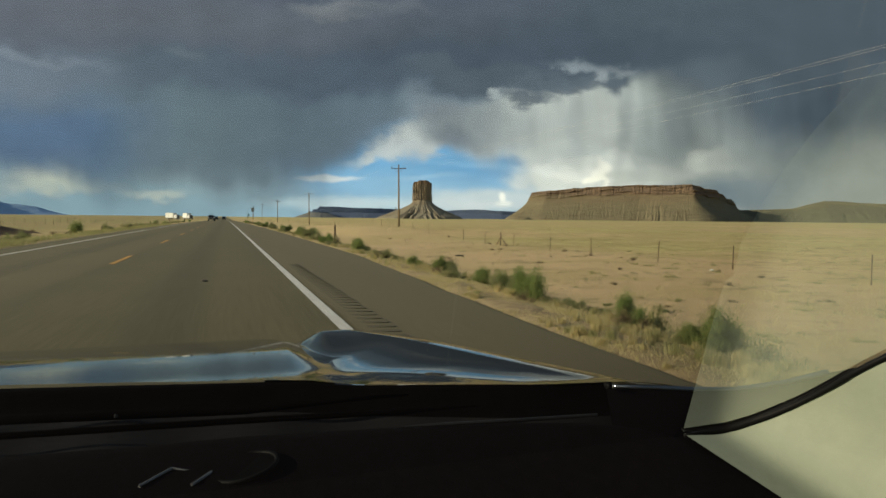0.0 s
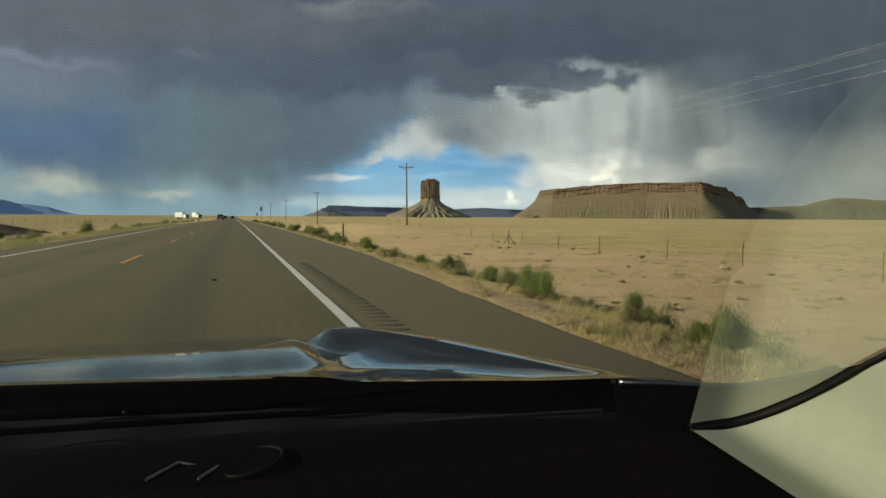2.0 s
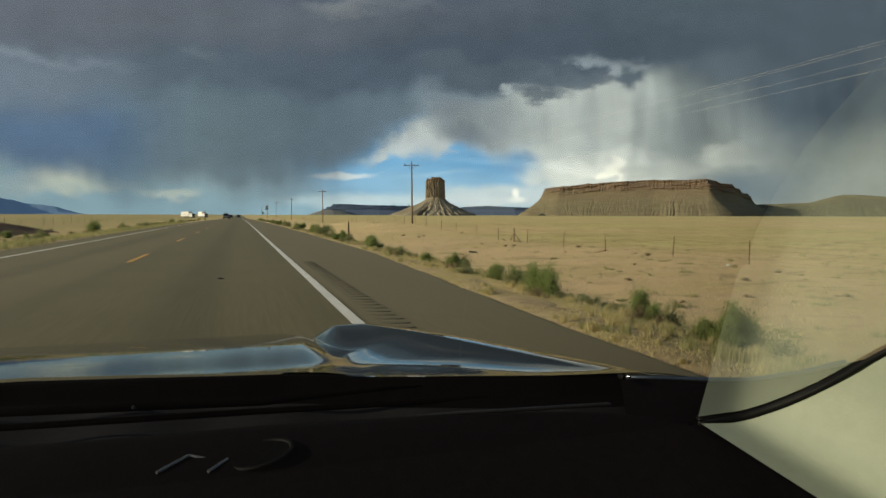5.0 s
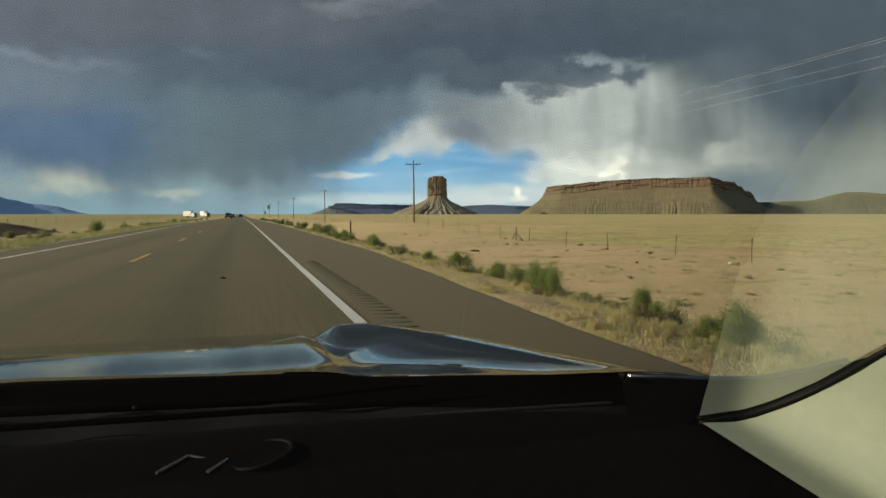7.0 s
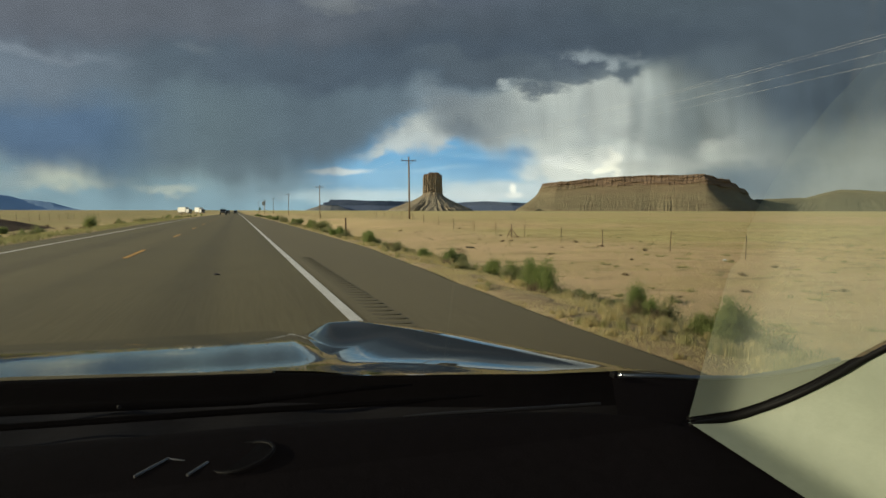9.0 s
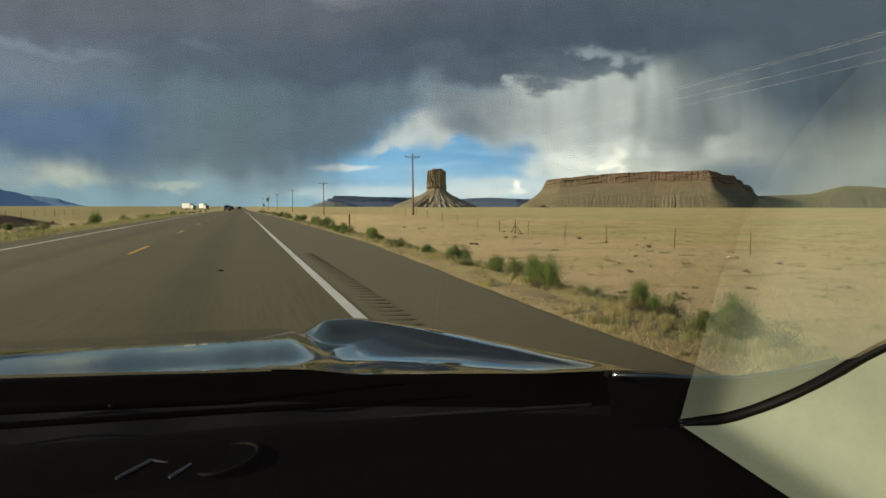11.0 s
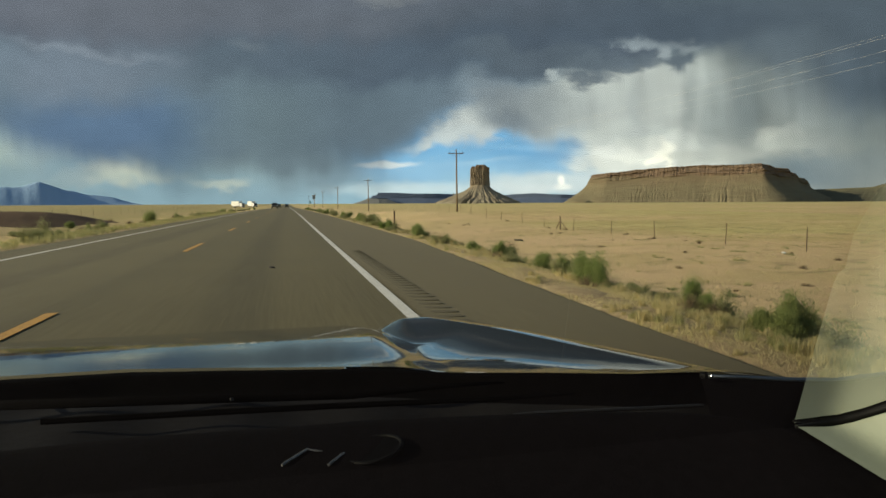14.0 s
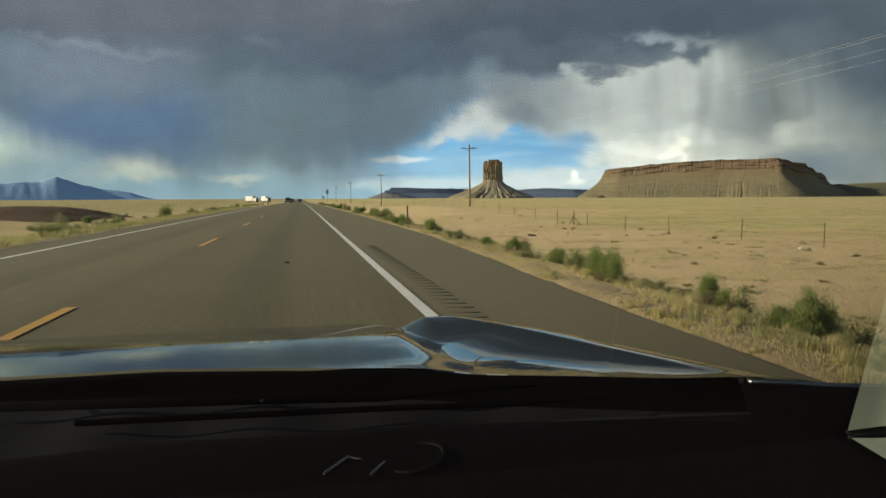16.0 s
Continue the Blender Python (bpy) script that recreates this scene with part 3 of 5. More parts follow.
def grid(name, nu, nv, point, mats, smooth=True, flip=False):
    verts = [point(i / (nu - 1), j / (nv - 1)) for j in range(nv) for i in range(nu)]
    faces = [(j * nu + i, j * nu + i + 1, (j + 1) * nu + i + 1, (j + 1) * nu + i) for j in range(nv - 1) for i in range(nu - 1)]
    return mesh_of(name, verts, [f[::-1] for f in faces] if flip else faces, mats, smooth)


def smooth_line(points, per=6):
    """A smooth run through the points."""
    p = [Vector(q) for q in points]
    p = [p[0] * 2 - p[1]] + p + [p[-1] * 2 - p[-2]]
    run = []
    for a, b, c, d in zip(p, p[1:], p[2:], p[3:]):
        for i in range(per):
            t = i / per
            run.append(0.5 * (2 * b + (c - a) * t + (2 * a - 5 * b + 4 * c - d) * t * t + (3 * b - a - 3 * c + d) * t ** 3))
    return run + [p[-2]]


def ease(v, a, b):
    t = min(1.0, max(0.0, (v - a) / (b - a)))
    return t * t * (3 - 2 * t)


def ramp(x, *pairs):
    """Piecewise straight line through (x, y) pairs."""
    if x <= pairs[0][0]:
        return pairs[0][1]
    for (xa, ya), (xb, yb) in zip(pairs, pairs[1:]):
        if x <= xb:
            return ya + (yb - ya) * (x - xa) / (xb - xa)
    return pairs[-1][1]


def rough(x, y, scale, seed=0.0, octaves=4):
    return noise.fractal(Vector((x * scale, y * scale, seed)), 1.0, 2.0, octaves)


# ---------- lie of the land ----------
ROAD_MID = -2.46


def dip(y):
    """How far the whole road has sunk at a distance."""
    return -1.0 * ease(y, 50, 420)


def edge_right(y):
    return 3.50 + 0.95 * ease(y, 3, 26) + 0.05 * rough(y, 0, 0.25, 3.0) + 0.035 * rough(y, 0, 1.3, 13.0)


def edge_left(y):
    return -7.45 + 0.06 * rough(y, 0, 0.25, 9.0)


def road_z(x, y):
    z = -0.02 * (abs(x - ROAD_MID) - 2.35)
    if x > 1.5:
        z -= 0.025 * (x - 1.5)
    return z + dip(y)


def land_z(x, y):
    """Height of the natural ground."""
    right, left = edge_right(y), edge_left(y)
    if left - 0.3 < x < right + 0.3 and y > -400:
        e = min(max(x, left), right)
        cut = ease(min(right - x, x - left), -0.3, 0.05)
        return road_z(e, y) - 0.03 - 0.06 * cut
    base = -1.45 + 1.05 * ease(y, 60, 105) * (1 - ease(y, 125, 190)) * ease(x, 10, 24) * (1 - ease(x, 60, 110))
    base += (0.10 * rough(x, y, 0.05, 1.0) + 0.05 * rough(x, y, 0.35, 5.0)) * (1 - ease(math.hypot(x, y), 300, 800))
    if x > 0:
        e = right
        t = ease(x, e + 0.3, e + 7.0)
    else:
        e = left
        t = ease(-x, -e + 0.3, -e + 6.0)
        bank = math.exp(-((x + 19) / 7.0) ** 2) * math.exp(-((y - 50) / 15.0) ** 2)
        base += 0.75 + 0.9 * bank
    z = (road_z(e, y) - 0.03) * (1 - t) + base * t
    return z + 0.03 * rough(x, y, 1.1, 2.0) * t


def spaced(points):
    """Coordinates from (start, end, step) runs."""
    out = []
    for a, b, n in points:
        out += [a + (b - a) * i / n for i in range(n)]
    return out + [points[-1][1]]


XS = spaced([(-4900, -1000, 10), (-1000, -200, 14), (-200, -60, 18), (-60, -20, 26), (-20, -8.4, 18), (-8.4, -7.0, 8), (-7.0, 3.4, 6), (3.4, 12, 34), (12, 45, 50), (45, 120, 36), (120, 400, 24), (400, 1200, 16), (1200, 4900, 14)])
YS = spaced([(-400, -40, 12), (-40, 0, 16), (0, 40, 80), (40, 120, 80), (120, 300, 60), (300, 900, 40), (900, 4900, 28)])
nx = len(XS)
gv = [(x, y, land_z(x, y)) for y in YS for x in XS]
gf = [(j * nx + i, j * nx + i + 1, (j + 1) * nx + i + 1, (j + 1) * nx + i) for j in range(len(YS) - 1) for i in range(nx - 1)]
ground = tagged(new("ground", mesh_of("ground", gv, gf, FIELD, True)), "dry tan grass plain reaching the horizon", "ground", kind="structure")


def strip(name, xa, xb, ya, yb, mat, lift, label, category, na=2, step=4.0, parent=None):
    """A flat strip of road surface between two edges given as numbers or functions of y."""
    fa = xa if callable(xa) else (lambda y: xa)
    fb = xb if callable(xb) else (lambda y: xb)
    ny = max(2, int((yb - ya) / step) + 1)
    ys = [ya + (yb - ya) * (j / (ny - 1)) ** (2.0 if yb - ya > 500 else 1.0) for j in range(ny)]
    verts, faces = [], []
    for y in ys:
        for i in range(na):
            x = fa(y) + (fb(y) - fa(y)) * i / (na - 1)
            verts.append((x, y, road_z(x, y) + lift))
    for j in range(ny - 1):
        for i in range(na - 1):
            faces.append((j * na + i, j * na + i + 1, (j + 1) * na + i + 1, (j + 1) * na + i))
    if lift <= 0:  # the slab's broken outer edges
        n0 = len(verts)
        verts += [(fa(y) - 0.03, y, road_z(fa(y), y) - 0.12) for y in ys] + [(fb(y) + 0.03, y, road_z(fb(y), y) - 0.12) for y in ys]
        for j in range(ny - 1):
            faces.append((n0 + j, j * na, (j + 1) * na, n0 + j + 1))
            faces.append((j * na + na - 1, n0 + ny + j, n0 + ny + j + 1, (j + 1) * na + na - 1))
    ob = part(name, mesh_of(name, verts, faces, mat), mat, parent)
    if label:
        tagged(ob, label, category, kind="structure")
    return ob


# ---------- road ----------
road = strip("road", edge_left, edge_right, -120, 4700, ASPHALT, 0.0, "two-lane grey-brown asphalt highway with wide shoulders", "road", 15, 1.0)
strip("shoulder", 1.34, lambda y: edge_right(y) - 0.03, -60, 900, SHOULDER, 0.004, "paved asphalt shoulder beside the edge line", "shoulder", 5, 0.5)


def verge(name, side, label):
    """Bare, stained soil beside the slab, with a ragged outer edge."""
    ys = [1.0 + 90 * (i / 259) ** 1.4 for i in range(260)]
    verts, faces, n = [], [], 7
    for y in ys:
        e = edge_right(y) + 0.02 if side > 0 else edge_left(y) - 0.02
        wide = 1.0 + 0.7 * noise.noise(Vector((y * 0.5, side, 1.0))) + 0.4 * noise.noise(Vector((y * 2.1, side, 4.0)))
        for i in range(n):
            x = e + side * wide * i / (n - 1)
            verts.append((x, y, land_z(x, y) + (0.012 if i < n - 1 else -0.02)))
    for j in range(len(ys) - 1):
        for i in range(n - 1):
            q = (j * n + i, j * n + i + 1, (j + 1) * n + i + 1, (j + 1) * n + i)
            faces.append(q if side > 0 else q[::-1])
    return tagged(new(name, mesh_of(name, verts, faces, VERGE_SOIL, True)), label, "verge", kind="structure")


verge("verge_right", 1, "bare stained soil along the shoulder's edge")
verge("verge_left", -1, "bare stained soil along the shoulder's edge")
strip("edge_line_right", 1.15, 1.29, -60, 1500, WHITE_LINE, 0.004, "worn white edge line of the road", "road marking", 2, 2.0)
strip("edge_line_left", -6.20, -6.07, -60, 1500, WHITE_LINE, 0.004, "worn white edge line of the road", "road marking", 2, 2.0)
for k in range(-3, 26):
    y0 = 16.3 + 12.19 * k
    d = strip("centre_dash", ROAD_MID - 0.06, ROAD_MID + 0.06, y0, y0 + 3.3, YELLOW_LINE, 0.004, "", "", 2, 1.1)
    tagged(d, "yellow dash of the broken centre line", "road marking", "centre line dashes", "structure")

# rumble strip: a row of milled grooves just outside the edge line
groove = bmesh.new()
box(groove, (0.38, 0.13, 0.010), (0, 0, 0), 0.003)
groove_mesh = bpy.data.meshes.new("rumble_groove")
groove.to_mesh(groove_mesh)
groove.free()
groove_mesh.materials.append(GROOVE)
rumble = tagged(new("rumble_strip"), "row of dark milled grooves along the edge line", "rumble strip", kind="structure")
rumble.location = (1.58, 0, 0)
for k in range(52):
    y = 1.2 + 0.30 * k
    g = new("groove", groove_mesh)
    g.parent = rumble
    g.location = (0.012 * math.sin(k * 1.7), y, road_z(1.58, y) + 0.0008)


# ---------- mesas and mountains ----------
def mesa(name, label, centre, facing, outline, height, talus, cliff_share, mats, seed, gully=1.0, fine_step=6.0, group="", crag=0.05, foot=1.0, hollow=1.3, shelves=0.2, even=False, toes=False, wander=0.0):
    """A table mountain: a plan outline, a gullied slope of rubble and a cliff on top.
    outline: corners in metres (right, away) from the centre, seen along the facing; height(right): metres."""
    corners = [Vector(c) for c in outline]
    ring = []
    for a, b in zip(corners, corners[1:] + corners[:1]):
        n = max(2, int((b - a).length / fine_step))
        ring += [a.lerp(b, i / n) for i in range(n)]
    for _ in range(max(2, int(14 / fine_step * 2))):
        ring = [(ring[i - 1] + ring[i] * 2 + ring[(i + 1) % len(ring)]) / 4 for i in range(len(ring))]
    n = len(ring)
    mid = sum(ring, Vector((0, 0))) / n
    ct, st = math.cos(radians(facing)), math.sin(radians(facing))
    out = []
    for i in range(n):
        d = (ring[(i + 1) % n] - ring[i - 1]).normalized()
        out.append(Vector((d.y, -d.x)))
    area = sum(ring[i - 1].x * ring[i].y - ring[i].x * ring[i - 1].y for i in range(n))
    if area < 0:
        out = [-o for o in out]

    def spot(p, z):
        return (centre[0] + p.x * ct + p.y * st, centre[1] - p.x * st + p.y * ct, centre[2] + z)

    def ridged(s_, t_, scale, k):
        return 1 - 2 * abs(noise.noise(Vector((s_ * scale, t_, k + seed))))

    lengths, s_ = [], 0.0
    for i in range(n):
        lengths.append(s_)
        s_ += (ring[(i + 1) % n] - ring[i]).length
    verts, rows = [], 0
    slope_rows = 16
    for r in range(slope_rows):  # rubble slope
        f = (r / (slope_rows - 1)) ** 0.85
        for i, p in enumerate(ring):
            base = height(p.x) * (1 - cliff_share)
            run = talus * (1 - f) ** hollow
            at = lengths[i] + (9 * f * noise.noise(Vector((lengths[i] * 0.011, 5.5, seed))) if toes else 0) + wander * (1 - f) * noise.noise(Vector((lengths[i] * 0.017, f * 1.1, seed + 5))) + 14 * foot * noise.noise(Vector((f * 3, lengths[i] * 0.03, seed)))
            g = ridged(at, f * 0.5, 0.05 / foot, 1.3) * 0.55 + ridged(at, f * 1.4, 0.12 / foot, 4.1) * 0.32 + noise.noise(Vector((at * 0.3 / foot, f * 9, seed))) * (0.25 + 0.008 * wander)
            g *= 0.35 + 1.2 * abs(noise.noise(Vector((lengths[i] * 0.013, f * 0.8, seed + 9))))
            bulge = (1 - f) ** 1.3 * 1.5 if toes else math.sin(math.pi * min(1.0, f * 0.9 + 0.1))
            run *= 1 + 0.24 * gully * g * bulge + 0.22 * noise.noise(Vector((lengths[i] * 0.008, 3.3, seed)))
            z = base * f + 0.06 * base * g * gully * math.sin(math.pi * f) * (0.6 if toes else 1.0)
            verts.append(spot(p + out[i] * run, z - (6 if r == 0 else 0)))
        rows += 1
    shelf = 0
    for k in range(13):  # cliff in broken ledges, then the top
        f = k / 11
        for i, p in enumerate(ring):
            h = height(p.x)
            chop = h * cliff_share
            crack = ridged(lengths[i], f * 0.4, 0.05 / foot, 7.7) * 0.5 + ridged(lengths[i], f * 0.9, 0.17 / foot, 2.2) * 0.3 + noise.noise(Vector((lengths[i] * 0.5, f * 6, seed))) * 0.35
            ledge = shelves * (math.floor(f * 4) / 4 + 0.5 * f) / 1.5 + 0.5 * shelves * noise.noise(Vector((lengths[i] * 0.012, f * 5, seed + 3)))
            into = chop * (ledge + crag * (0.4 - crack))
            top_break = 0.10 * chop * noise.noise(Vector((lengths[i] * 0.03, 1.0, seed))) + 0.07 * chop * noise.noise(Vector((lengths[i] * 0.11, 2.0, seed)))
            z = h * (1 - cliff_share) + chop * min(f, 1.0) + top_break * f
            q = p - out[i] * into if k < 12 else p.lerp(mid, 0.4)
            verts.append(spot(q, z if k < 12 else h * 1.01))
        rows += 1
    faces, slots = [], []
    for r in range(rows - 1):
        for i in range(n):
            j = (i + 1) % n
            faces.append((r * n + i, r * n + j, (r + 1) * n + j, (r + 1) * n + i))
            slots.append(0 if r < slope_rows - 1 else 1)
    verts.append(spot(mid, height(mid.x) * 1.01))
    top = len(verts) - 1
    for i in range(n):
        faces.append(((rows - 1) * n + i, (rows - 1) * n + (i + 1) % n, top))
        slots.append(1)
    if area < 0:
        faces = [f_[::-1] for f_ in faces]
    ob = new(name, mesh_of(name, verts, faces, mats, even, slots))
    return tagged(ob, label, "rock formation", group, "structure")


def bearing(az, dist):
    return (dist * math.sin(radians(az)), dist * math.cos(radians(az)))


bx, by = bearing(16.9, 2350)
mesa("rock_butte", "tall sandstone butte tower on a gullied shale cone", (bx, by, 0), 16.9,
     [(-34, -24), (-6, -34), (-1, -29), (6, -34), (29, -26), (35, 10), (24, 34), (-22, 34), (-36, 8)],
     lambda r: ramp(r, (-36, 124), (-32, 129), (-20, 131), (-14, 136), (10, 136), (20, 135), (24, 131), (36, 127)), 112, 0.51,
     [ROCK_BUTTE, ROCK_BUTTE], 3.0, 1.9, 1.2, crag=0.10, foot=0.24, hollow=1.45, shelves=0.03, toes=True)
mx, my = bearing(33.2, 2560)
mesa("rock_mesa", "long flat-topped sandstone mesa with rubble slopes", (mx, my, 0), 33.2,
     [(-312, -10), (-240, -46), (-120, -46), (0, -58), (110, -58), (215, -74), (300, -82), (328, -30), (350, 40), (412, 80), (442, 160), (495, 230), (525, 420), (300, 700), (-200, 560), (-312, 140)],
     lambda r: ramp(r, (-315, 104), (-290, 108), (-210, 113), (-90, 125), (40, 130), (120, 134), (150, 131), (230, 131), (300, 133), (350, 131), (358, 123), (408, 120), (414, 110), (445, 107), (455, 94), (490, 86), (525, 62)), 96, 0.28,
     [ROCK_TALUS, ROCK_TALUS], 11.0, 0.23, 2.4, crag=0.10, foot=0.62, hollow=1.4, shelves=0.62, toes=True, wander=34.0)
hx, hy = bearing(49.0, 3000)
mesa("far_ridge_right", "low grey-green eroded ridge beyond the mesa", (hx, hy, -4), 49.0,
     [(-560, 0), (-300, -40), (0, -60), (300, -40), (900, 0), (1000, 500), (-500, 520)],
     lambda r: ramp(r, (-560, 30), (-330, 50), (-200, 53), (-90, 57), (-25, 76), (20, 87), (90, 82), (200, 76), (420, 70), (900, 60)), 240, 0.10,
     [ROCK_RIDGE, ROCK_RIDGE], 21.0, 0.9, 5.0, foot=0.8, even=True)
# Far mesas: their dimness comes from the painted blue-grey alone.
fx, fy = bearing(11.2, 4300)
mesa("far_mesa_left", "distant mesa coloured blue-grey for haze and cloud shadow", (fx, fy, -4), 11.2,
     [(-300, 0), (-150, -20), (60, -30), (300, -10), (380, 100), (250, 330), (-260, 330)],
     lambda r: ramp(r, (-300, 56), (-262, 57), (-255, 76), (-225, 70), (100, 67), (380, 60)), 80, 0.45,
     [ROCK_HAZED, ROCK_HAZED], 31.0, 0.9, 10.0, foot=2.0)
px_, py_ = bearing(7.7, 4180)
mesa("far_pale_spur", "pale gullied spur below a distant mesa", (px_, py_, -4), 7.7,
     [(-60, 0), (0, -20), (70, 0), (60, 80), (-50, 80)], lambda r: 40, 90, 0.12, [ROCK_PALE, ROCK_HAZED], 33.0, 1.2, 8.0, foot=1.5)
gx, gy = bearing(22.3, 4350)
mesa("far_mesa_mid", "distant mesa coloured blue-grey for haze and cloud shadow", (gx, gy, -4), 22.3,
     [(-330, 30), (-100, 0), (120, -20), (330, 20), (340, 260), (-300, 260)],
     lambda r: ramp(r, (-330, 46), (-200, 60), (-60, 66), (120, 58), (330, 50)), 80, 0.40, [ROCK_HAZED, ROCK_HAZED], 41.0, 0.9, 10.0, foot=2.0)
sx, sy = bearing(14.55, 4100)
mesa("far_spire", "small pale rock spire on a low cone", (sx, sy, -4), 14.55,
     [(-7, -7), (7, -7), (8, 7), (-7, 7)], lambda r: 72, 110, 0.28, [ROCK_PALE, ROCK_PALE], 43.0, 0.8, 3.0, foot=0.8)


def range_z(u):
    """Skyline of the blue mountains: metres over the plain at a bearing in degrees."""
    z = ramp(u, (-34, 60), (-25, 92), (-22.5, 106), (-20.8, 116), (-19.4, 120), (-18.4, 160), (-17.5, 128), (-16.4, 98), (-15.2, 76), (-14.2, 68), (-13.4, 58), (-12.4, 28), (-11.4, 9), (-9.5, 0))
    z = (z + ramp(u + 0.25, (-34, 60), (-22, 108), (-19.4, 122), (-18.4, 152), (-16.4, 98), (-15.2, 74), (-14.2, 66), (-13.4, 56), (-12.4, 28), (-11.4, 9), (-9.5, 0))) / 2
    return z * (1 + 0.06 * noise.noise(Vector((u * 1.7, 0.5, 8.0)))) * ease(u, -8.6, -10.6)


def range_point(i, j):
    az = -34 + 26 * i
    side = abs(2 * j - 1)
    d = 4650 + 220 * (2 * j - 1)
    z = -8 + range_z(az) * (1 - side ** 1.1) * (1 + 0.07 * noise.noise(Vector((az * 2.5, j * 4, 2.0))) * side)
    return (d * math.sin(radians(az)), d * math.cos(radians(az)), z)


tagged(new("mountain_range", grid("mountain_range", 180, 21, range_point, HAZED_MOUNTAIN)), "hazy blue mountain range on the skyline", "mountains", kind="structure")


# ---------- poles, wires, fences, signs ----------
def power_pole(height):
    ob = tagged(new("utility_pole"), "weathered wooden utility pole with crossarm on the plain", "utility pole", "power line poles")
    part("shaft", tube([(0, 0, -0.4), (0, 0, height * 0.5), (0, 0, height)], [0.17, 0.145, 0.115], 10), POLE_WOOD, ob, smooth=True)
    part("crossarm", boxed((2.7, 0.10, 0.13), (0, 0.14, height - 0.55), 0.012), POLE_WOOD, ob)
    for sx_ in (-1, 1):
        part("brace", tube([(0, 0.13, height - 1.25), (sx_ * 0.75, 0.13, height - 0.60)], 0.022, 6), POST_STEEL, ob)
    for xi, zi in ((-1.22, height - 0.48), (0.62, height - 0.48), (1.22, height - 0.48), (0.0, height)):
        ins = tube([(xi, 0.14 if xi else 0, zi), (xi, 0.14 if xi else 0, zi + 0.09), (xi, 0.14 if xi else 0, zi + 0.13), (xi, 0.14 if xi else 0, zi + 0.22)], [0.03, 0.035, 0.06, 0.045], 8)
        part("insulator", ins, PORCELAIN, ob, "brown porcelain insulator", True)
    return ob


POLE_X = 28.6
POLE_H = 10.6
pole_spots = [(POLE_X, -106.0), (POLE_X, 12.0), (POLE_X, 108.0), (26.0, 212.0), (24.0, 318.0), (22.5, 425.0), (21.5, 530.0), (20.5, 640.0)]
first = power_pole(POLE_H)
tops = []
for k, (x, y) in enumerate(pole_spots):
    z = land_z(x, y)
    m = pose(x, y, z, 0.4 * math.sin(k * 2.1), 0.6 * math.cos(k * 1.3), 0)
    if k == 0:
        first.matrix_basis = m
    else:
        copy_thing(first, m)
    tops.append(m)
for xi, dz, dy in ((-1.22, -0.26, 0.14), (1.22, -0.26, 0.14), (0.0, 0.22, 0.0), (0.16, -1.05, 0.0)):
    pts = []
    for a, b in zip(tops, tops[1:]):
        pa, pb = a @ Vector((xi, dy, POLE_H + dz)), b @ Vector((xi, dy, POLE_H + dz))
        for i in range(24):
            t = i / 24
            p = pa.lerp(pb, t)
            p.z -= 0.45 * 4 * t * (1 - t)
            pts.append(p)
    tagged(part("power_line", tube(pts, 0.004, 5), WIRE), "thin bright overhead power line between the poles", "power line", "overhead wires")


def fence_post(height, lean):
    """A steel T-post: a studded flange and web, with a white-free weathered tip."""
    bm = bmesh.new()
    box(bm, (0.045, 0.008, height + 0.25), (0, 0, (height - 0.25) / 2), 0.002)
    box(bm, (0.008, 0.04, height + 0.25), (0, 0.022, (height - 0.25) / 2), 0.002)
    return part("fence_post", bm, POST_STEEL)


def fence_line(x_of, ys, label, height, group):
    base = tagged(fence_post(height, 0), label, "fence post", group)
    posts = []
    for k, y in enumerate(ys):
        x = x_of(y)
        m = pose(x, y, land_z(x, y), 2.2 * math.sin(k * 3.3), 2.5 * math.sin(k * 1.9), 9 * math.sin(k * 5.1))
        if k == 0:
            base.matrix_basis = m
        else:
            copy_thing(base, m)
        posts.append(m)
    for h in (0.28, 0.55, 0.82, 1.06):
        pts = [m @ Vector((0, -0.01, h)) for m in posts]
        tagged(part("fence_wire", tube(pts, 0.0035, 4), POST_STEEL), "thin rusty fence wire strung between the posts", "fence wire", group + " wires")


fence_ys = [5.5 + 7.05 * k + 0.4 * math.sin(k * 2.7) for k in range(-4, 46)]
fence_line(lambda y: 25.0 + 0.012 * y, fence_ys, "slim rusty steel fence post in dry grass", 1.28, "right field fence")
fence_line(lambda y: -30.0 - 0.01 * y, [14 + 6.4 * k + 0.5 * math.sin(k * 1.7) for k in range(46)], "slim rusty steel fence post in dry grass", 1.28, "left field fence")


def brace_post(x, y):
    """A stout fence corner post propped by two slanting timbers."""
    ob = tagged(new("braced_post"), "stout wooden fence post propped by two slanting timbers", "fence post")
    ob.location = (x, y, land_z(x, y))
    part("post", tube([(0, 0, -0.3), (0.01, 0, 0.7), (0, 0, 1.35)], [0.075, 0.07, 0.065], 8), POLE_WOOD, ob, smooth=True)
    for s in (-1, 1):
        part("prop", tube([(0.15, s * 1.5, -0.12), (0, s * 0.05, 0.85)], [0.05, 0.045], 8), POLE_WOOD, ob, smooth=True)
    return ob


brace_post(25.7, 58.0)


def delineator(x, y):
    ob = tagged(new("marker_post"), "dark wooden marker post beside the road", "post", "roadside marker posts")
    ob.location = (x, y, land_z(x, y))
    part("post", boxed((0.10, 0.10, 1.35), (0, 0, 0.55), 0.012), POST_STEEL, ob)
    return ob


delineator(7.3, 45.0)
delineator(-10.5, 140.0)


